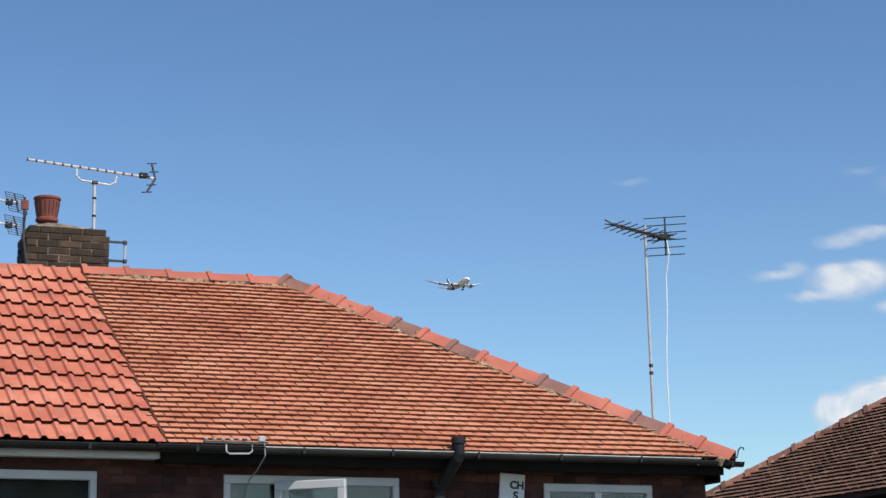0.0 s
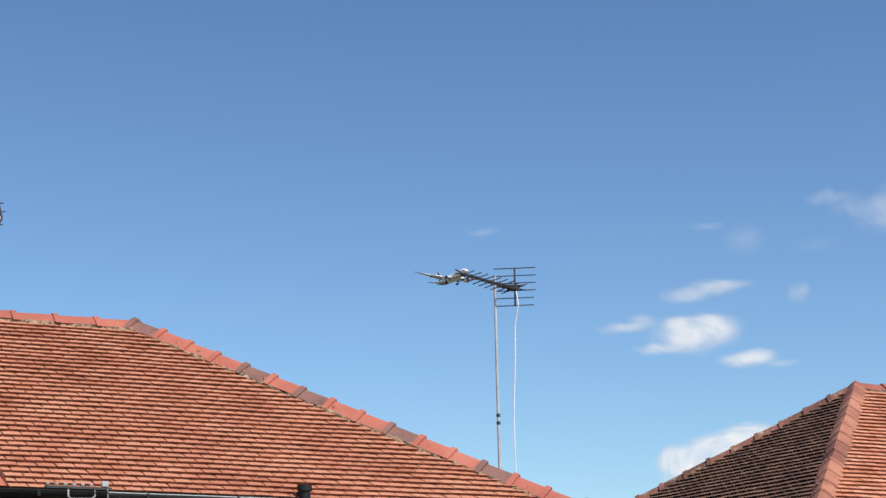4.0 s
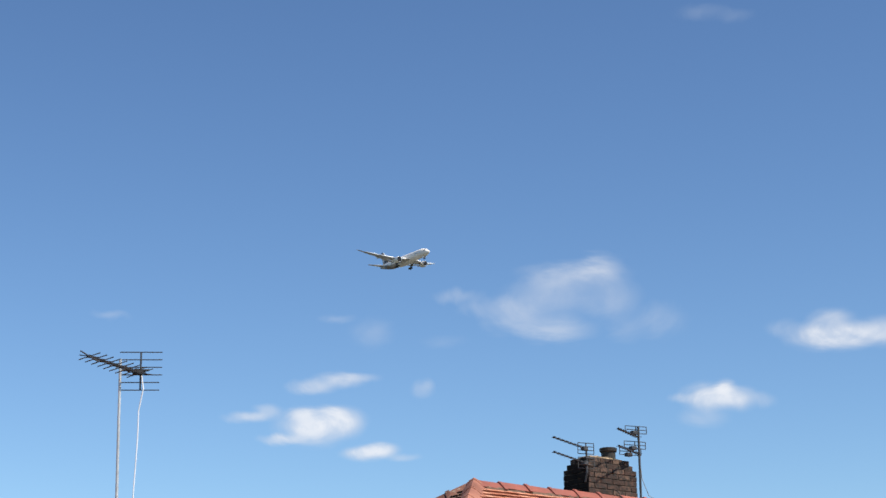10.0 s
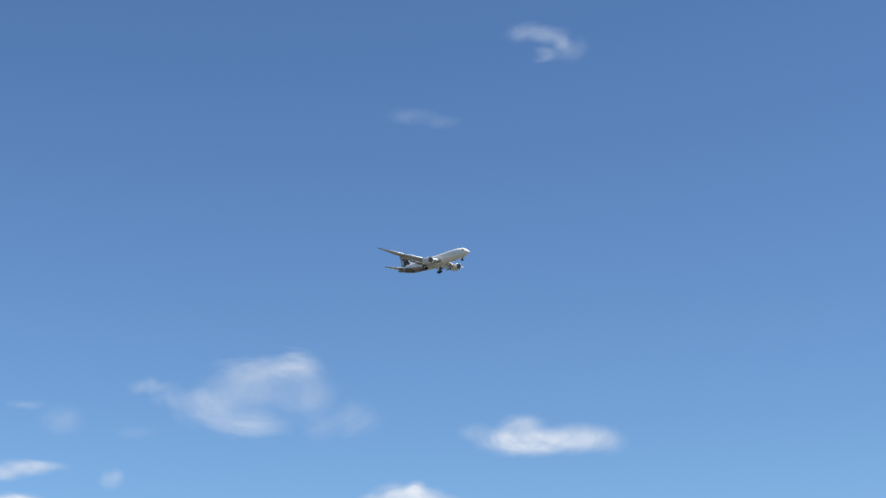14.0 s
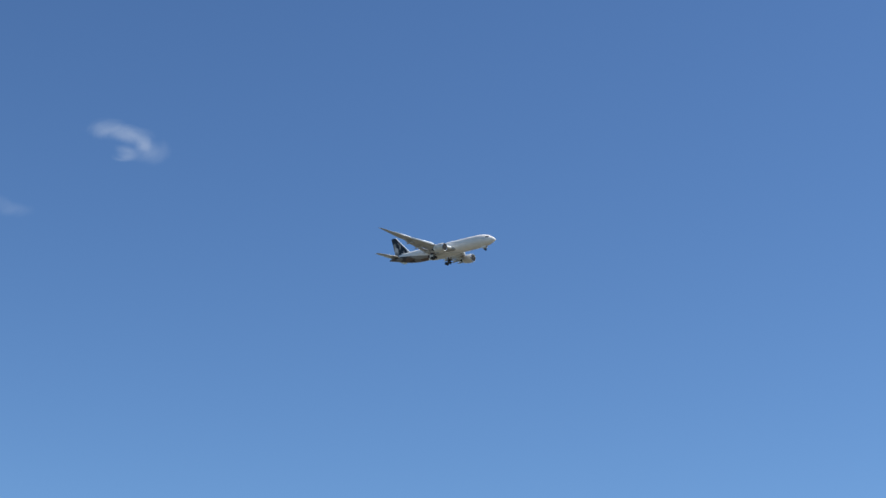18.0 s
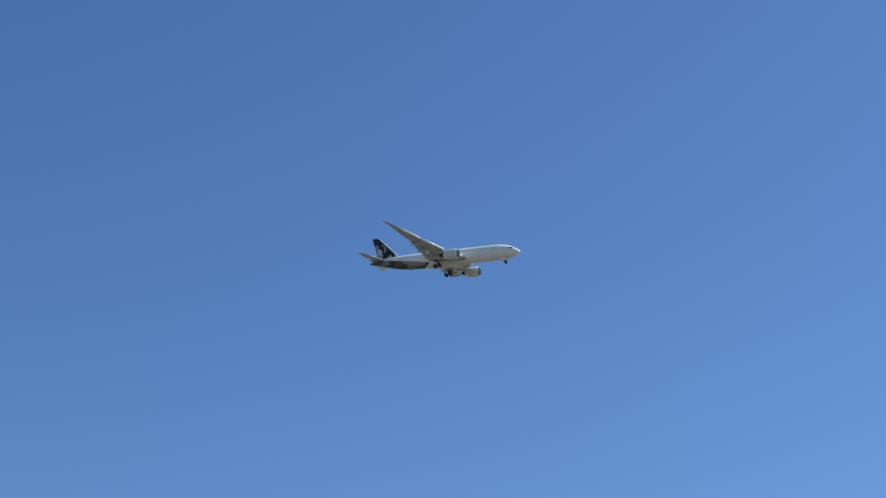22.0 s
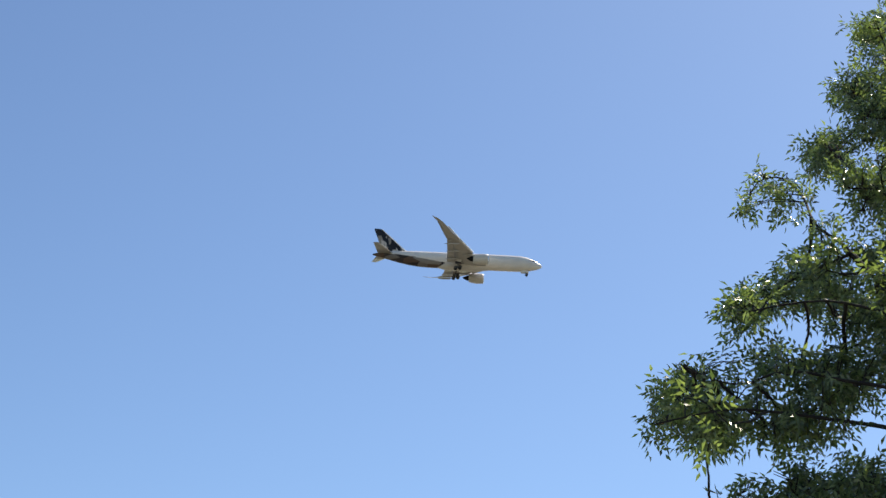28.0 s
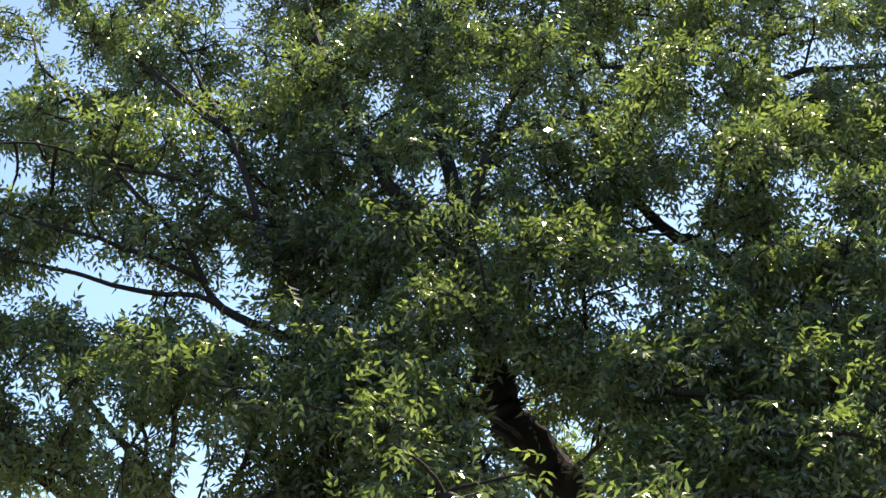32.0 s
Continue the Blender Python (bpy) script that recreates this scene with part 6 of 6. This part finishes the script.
M_STRUT = surface("gear_strut", [(0.3, (0.07, 0.07, 0.07)), (0.7, (0.13, 0.13, 0.13))], 0.5, 0.3, coarse=1, fine=6, bump=0.0)
M_COCKPIT = surface("cockpit_glass", [(0.3, (0.02, 0.022, 0.025)), (0.7, (0.03, 0.03, 0.035))], 0.1, coarse=1, fine=6, bump=0.0)
M_LIP = surface("bare_metal_lip", [(0.3, (0.70, 0.70, 0.70)), (0.7, (0.8, 0.8, 0.8))], 0.2, 0.9, coarse=1, fine=6, bump=0.0)

airliner = empty("airliner", Matrix.Identity(4), "white twin-engined airliner with wheels down and dark faceted tail", "aircraft")


def hull(bm, sections, sides=28):
    """Round sections (x, radius, z) along x."""
    rings = []
    for x, r, z in sections:
        rings.append([bm.verts.new((x, r * math.sin(2 * math.pi * k / sides), z + 1.02 * r * math.cos(2 * math.pi * k / sides))) for k in range(sides)])
    for a, b in zip(rings, rings[1:]):
        for k in range(sides):
            bm.faces.new((a[k], a[(k + 1) % sides], b[(k + 1) % sides], b[k]))
    bm.faces.new(rings[0])
    bm.faces.new(rings[-1][::-1])
    return bm


FOIL = [(0.0, 0.0), (0.004, 0.20), (0.02, 0.36), (0.06, 0.49), (0.14, 0.56), (0.30, 0.58), (0.60, 0.36), (1.0, 0.02), (0.60, -0.30), (0.30, -0.42), (0.12, -0.38), (0.03, -0.27), (0.006, -0.16)]


def wing(bm, stations, upright=False):
    """Stations (span, leading x, chord, height, thickness): lofted foil sections."""
    rings = []
    for y, le, chord, z, t in stations:
        ring = []
        for u, w in FOIL:
            q = (le - u * chord, y, z + w * t * chord)
            if upright:
                q = (le - u * chord, w * t * chord, z)
            ring.append(bm.verts.new(q))
        rings.append(ring)
    n = len(FOIL)
    for a, b in zip(rings, rings[1:]):
        for k in range(n):
            bm.faces.new((a[k], a[(k + 1) % n], b[(k + 1) % n], b[k]))
    bm.faces.new(rings[0])
    bm.faces.new(rings[-1][::-1])
    return bm


def wheel(parent, x, y, z, r, w):
    bm = bmesh.new()
    lathe(bm, [(r * 0.55, -w / 2), (r * 0.9, -w / 2), (r, -w * 0.3), (r, w * 0.3), (r * 0.9, w / 2), (r * 0.55, w / 2)], (0, 0, 0), 18)
    bmesh.ops.transform(bm, matrix=Matrix.Translation((x, y, z)) @ Matrix.Rotation(radians(90), 4, "X"), verts=bm.verts)
    wh = part("wheel", bm, M_TYRE, parent, "black tyred wheel")
    bm = bmesh.new()
    lathe(bm, [(r * 0.5, -w * 0.53), (r * 0.5, w * 0.53)], (0, 0, 0), 14)
    bmesh.ops.transform(bm, matrix=Matrix.Translation((x, y, z)) @ Matrix.Rotation(radians(90), 4, "X"), verts=bm.verts)
    part("hub", bm, M_STRUT, wh)


def build_airliner():
    a = airliner
    part("fuselage", hull(bmesh.new(), [(31.4, 0.12, -0.75), (31.1, 0.5, -0.70), (30.4, 1.0, -0.60), (29.2, 1.55, -0.45), (27.5, 2.15, -0.25), (25.5, 2.6, -0.08), (23, 2.86, 0), (20, 2.93, 0), (10, 2.93, 0), (0, 2.93, 0), (-10, 2.93, 0), (-14, 2.86, 0.06),
                                        (-18, 2.6, 0.28), (-22, 2.15, 0.6), (-26, 1.5, 0.95), (-29.5, 0.85, 1.1), (-31.4, 0.3, 1.05)], 36), M_BODY, a, "warm white fuselage", smooth=True)
    part("belly_fairing", hull(bmesh.new(), [(13, 0.3, -2.2), (11, 1.6, -1.6), (7, 2.5, -1.15), (0, 2.75, -1.05), (-5, 2.4, -1.2), (-9, 0.4, -2.2)], 24), M_NACELLE, a, smooth=True)
    for s, nm in ((1, "cockpit_window"), (-1, "cockpit_window")):
        bm = bmesh.new()
        vs = [bm.verts.new(q) for q in ((28.9, s * 0.35, 1.12), (28.2, s * 1.35, 1.05), (27.3, s * 1.95, 0.88), (27.5, s * 2.03, 0.40), (28.6, s * 1.56, 0.55), (29.35, s * 0.45, 0.76))]
        c = Vector((26.5, 0, 0))
        bm.faces.new(vs if s > 0 else vs[::-1])
        for v in bm.verts:
            v.co += (v.co - c).normalized() * 0.10
        g = bmesh.ops.extrude_face_region(bm, geom=list(bm.faces))
        for v in (e for e in g["geom"] if isinstance(e, bmesh.types.BMVert)):
            v.co -= (v.co - c).normalized() * 0.2
        part(nm, bm, M_COCKPIT, a)
    for s in (1, -1):
        bm = wing(bmesh.new(), [(s * 1.5, 11.0, 13.6, -1.75, 0.12), (s * 4, 9.0, 11.3, -1.50, 0.12), (s * 9.8, 5.0, 7.3, -0.85, 0.11), (s * 16, 0.8, 5.0, 0.25, 0.10), (s * 22, -3.3, 3.6, 1.75, 0.10), (s * 26.0, -6.05, 2.6, 3.1, 0.09), (s * 28.0, -7.7, 1.9, 3.85, 0.08), (s * 29.3, -9.5, 1.3, 4.55, 0.08), (s * 30.1, -11.3, 0.35, 5.05, 0.08)])
        w = part("wing", bm, M_WING, a, "pale grey swept wing", smooth=True)
        for lo, hi in ((4.2, 8.6), (11.0, 19.0), (19.3, 25.6)):
            st = []
            for y in (lo, hi):
                u = (y - 4) / 5.8 if y < 9.8 else (y - 9.8) / 16.7
                le, z = (9.0 - 4.0 * u, -1.50 + 0.65 * u) if y < 9.8 else (5.0 - 11.4 * u, -0.85 + 4.1 * u ** 1.25)
                st.append((s * y, le + 0.62, 1.40 - 0.034 * y, z + 0.02, 0.55))
            bm = wing(bmesh.new(), st)
            # oversized round nose, shaped to show a bright stripe to the camera
            tube(bm, [(x - 0.22, y, z + 0.02) for y, x, c, z, t in st], [0.62 - 0.016 * y for y in (lo, hi)], 14)
            part("slat", bm, M_SLAT, w, "extended slat, whitened as if sunlit", smooth=True)
        part("flap", wing(bmesh.new(), [(s * 3.6, -1.3, 3.0, -2.05, 0.08), (s * 9.6, -2.1, 2.6, -1.2, 0.08)]), M_WING, w)
        part("flap", wing(bmesh.new(), [(s * 9.7, -2.2, 2.4, -1.15, 0.08), (s * 19.0, -3.6, 1.8, 0.55, 0.08)]), M_WING, w)
        for yy, xx, zz in ((7.2, -3.0, -1.9), (12.8, -3.2, -1.1), (17.6, -4.0, -0.15)):
            part("flap_fairing", hull(bmesh.new(), [(xx + 3.4, 0.05, zz), (xx + 1.8, 0.34, zz - 0.15), (xx - 0.6, 0.30, zz - 0.25), (xx - 2.2, 0.05, zz - 0.3)], 10), M_WING, w, smooth=True).matrix_local = Matrix.Translation((0, s * yy, 0))
        part("tailplane", wing(bmesh.new(), [(s * 0.6, -23.8, 6.0, 1.35, 0.10), (s * 9.9, -30.0, 1.9, 2.0, 0.09)]), M_WING, a, smooth=True)
        # engine
        prof = [(10.4, 1.62, 0), (10.25, 1.78, 0), (9.4, 1.93, 0), (7.6, 1.95, 0), (5.9, 1.70, 0), (4.9, 1.42, 0)]
        e = part("engine", hull(bmesh.new(), prof, 28), M_NACELLE, a, "white engine nacelle", smooth=True, m=Matrix.Translation((0, s * 9.8, -2.75)))
        lip = bmesh.new()
        hull(lip, [(10.46, 1.60, 0), (10.5, 1.68, 0), (10.25, 1.80, 0)], 28)
        part("intake_lip", lip, M_LIP, e, smooth=True)
        # a flat black disc; the shade inside the intake is in its colour
        part("intake", hull(bmesh.new(), [(10.52, 1.50, 0), (10.45, 1.50, 0)], 24), M_INTAKE, e, "flat dark disc for the intake")
        part("spinner", hull(bmesh.new(), [(10.75, 0.05, 0), (10.5, 0.3, 0)], 12), M_STRUT, e)
        part("exhaust_cone", hull(bmesh.new(), [(4.95, 1.0, 0), (4.0, 0.85, 0), (2.6, 0.12, 0)], 18), M_INTAKE, e, smooth=True)
        part("pylon", wing(bmesh.new(), [(-1.0, 8.6, 7.2, 1.3, 0.07), (1.0, 6.4, 6.0, 1.9, 0.07)]), M_NACELLE, e).matrix_local = pose(0, 0, 0) @ Matrix.Translation((0, 0, 0)) @ Matrix(((1, 0, 0, 0), (0, 0.35, 0, 0), (0, 0, 1, 0), (0, 0, 0, 1)))
        # main gear
        g = part("main_gear", tubed([(-0.2, s * 4.9, -1.2), (-0.3, s * 4.9, -4.5)], 0.22, 10), M_STRUT, a, "main landing gear, lowered")
        part("bogie", tubed([(0.5, s * 4.9, -4.45), (-1.1, s * 4.9, -4.75)], 0.16, 8), M_STRUT, g)
        part("drag_brace", tubed([(2.0, s * 4.4, -2.4), (-0.25, s * 4.9, -3.6)], 0.12, 8), M_STRUT, g)
        for x, z in ((0.5, -4.45), (-1.1, -4.75)):
            for o in (-0.6, 0.6):
                wheel(g, x, s * 4.9 + o, z, 0.68, 0.5)
        part("gear_door", boxed(-1.4, 0.9, s * 5.9 - 0.05, s * 5.9 + 0.05, -3.4, -1.6, 0.03), M_BODY, g)
    part("fin", wing(bmesh.new(), [(0, -18.6, 9.8, 2.2, 0.09), (0, -19.9, 8.6, 3.2, 0.09), (0, -28.5, 2.9, 11.2, 0.09), (0, -29.6, 1.7, 11.5, 0.06)], True), M_FIN, a, "dark and grey faceted fin", smooth=False)
    part("fin_leading_edge", tubed([(-18.5, 0, 2.25), (-19.85, 0, 3.25), (-28.45, 0, 11.2)], [0.30, 0.26, 0.15], 8), M_SLAT, a, "white leading edge strip")
    g = part("nose_gear", tubed([(24.9, 0, -2.2), (25.6, 0, -4.2)], 0.15, 8), M_STRUT, a, "nose landing gear, lowered")
    for o in (-0.4, 0.4):
        wheel(g, 25.7, o, -4.25, 0.5, 0.36)
        part("gear_door", boxed(23.6, 26.4, o * 1.6 - 0.03, o * 1.6 + 0.03, -3.5, -2.7, 0.02), M_BODY, g)
    part("tail_cone", hull(bmesh.new(), [(-31.3, 0.34, 1.05), (-31.7, 0.2, 1.05)], 14), M_INTAKE, a)


build_airliner()

# ---- insect that darts past ----
fly = empty("fly", Matrix.Identity(4), "small dark flying insect", "insect")
part("body", hull(bmesh.new(), [(0.00360, 0.00032, 0), (0.00280, 0.00112, 0), (0.00080, 0.00152, 0), (-0.00160, 0.00136, 0), (-0.00360, 0.00032, 0)], 10), M_BLACK, fly, smooth=True)
for s in (1, -1):
    bm = bmesh.new()
    tube(bm, [(0.00096, s * 0.00040, 0.00096), (-0.00040, s * 0.00240, 0.00160), (-0.00160, s * 0.00440, 0.00208)], [0.00024, 0.00096, 0.00032], 6)
    part("insect_wing", bm, M_DARKMETAL, fly)


# ---- movement ----


def flown(x, y, z, az, pitch, bank):
    return pose(x, y, z, bank, -pitch, 90 - az)


def motions():
    walk(airliner, [
        (0, flown(13.8, 1857.1, 362.4, 160.1, -0.3, 0.2)),
        (1, flown(43.4, 1787.5, 360.6, 160.4, -0.2, -0.1)),
        (2, flown(73.1, 1719.1, 358.8, 160.7, -0.1, -0.4)),
        (3, flown(102.7, 1651.6, 357.0, 161.0, 0.1, -0.8)),
        (4, flown(132.4, 1584.9, 355.3, 161.2, 0.2, -1.1)),
        (5, flown(162.1, 1518.8, 353.5, 161.5, 0.3, -1.4)),
        (6, flown(191.6, 1453.2, 351.7, 161.8, 0.4, -1.8)),
        (7, flown(221.1, 1387.9, 349.9, 162.4, -0.1, -1.6)),
        (8, flown(250.5, 1322.8, 348.1, 162.9, -0.6, -1.5)),
        (9, flown(279.7, 1257.6, 346.3, 163.5, -1.2, -1.3)),
        (10, flown(308.8, 1192.2, 344.5, 164.1, -1.7, -1.2)),
        (11, flown(337.6, 1126.5, 342.8, 164.7, -2.2, -1.0)),
        (12, flown(366.3, 1060.4, 341.0, 165.3, -2.4, -0.5)),
        (13, flown(394.6, 993.5, 339.2, 165.9, -2.5, -0.0)),
        (14, flown(424.0, 926.4, 337.4, 166.5, -2.7, 0.4)),
        (15, flown(450.5, 857.1, 335.6, 167.1, -2.9, 0.9)),
        (16, flown(470.9, 785.0, 333.7, 168.0, -3.0, 1.4)),
        (17, flown(488.1, 711.9, 331.8, 168.9, -3.0, 1.9)),
        (18, flown(505.9, 639.0, 329.9, 169.8, -3.1, 2.4)),
        (19, flown(523.1, 566.0, 328.0, 170.7, -3.5, 2.6)),
        (20, flown(539.6, 492.9, 326.1, 171.6, -3.8, 2.8)),
        (21, flown(555.6, 419.6, 324.2, 172.5, -4.1, 3.0)),
        (22, flown(570.8, 346.2, 322.3, 174.2, -3.7, 3.5)),
        (23, flown(585.5, 272.6, 320.4, 176.0, -3.3, 4.1)),
        (24, flown(599.5, 198.9, 318.5, 177.8, -2.9, 4.6)),
        (25, flown(612.8, 125.1, 316.6, 179.6, -2.0, 4.3)),
        (26, flown(625.5, 51.2, 314.7, 181.3, -1.1, 4.0)),
        (27, flown(637.6, -22.8, 312.8, 183.0, -0.2, 3.6)),
        (28, flown(649.0, -96.9, 310.9, 184.8, 0.7, 3.3)),
        (29, flown(659.7, -171.2, 309.0, 184.8, 0.7, 3.3)),
        (30, flown(669.8, -245.5, 307.1, 184.8, 0.7, 3.3)),
        (32, flown(688.1, -394.4, 303.3, 184.8, 0.7, 3.3)),
    ])
    walk(fly, [
        (0, pose(1.5, -1.5, 3.6)), (8.6, pose(1.5, 1.9, 4.02)), (9.0, pose(1.08, 2.14, 4.02)), (9.3, pose(1.7, 1.3, 3.6)), (9.6, pose(2.0, 0.2, 3.4)), (10.2, pose(1.5, -1.5, 3.3)), (11.8, pose(-1.2, -1.0, 3.3)), (12.3, pose(-1.2, 1.4, 3.5)), (12.6, pose(-0.3, 2.2, 3.8)), (13.0, pose(0.44, 2.37, 3.945)), (13.2, pose(0.74, 2.30, 3.95)),
        (13.4, pose(1.41, 1.93, 4.04)), (13.7, pose(2.2, 1.2, 4.2)), (16, pose(1.5, -1.5, 3.6)), (22.7, pose(-0.4, 0.6, 3.4)), (23.0, pose(1.95, 1.04, 4.47)), (23.3, pose(4.0, 3.0, 7.5)), (26, pose(0, -2, 3.6)), (32, pose(0, -2, 3.6))])


motions()
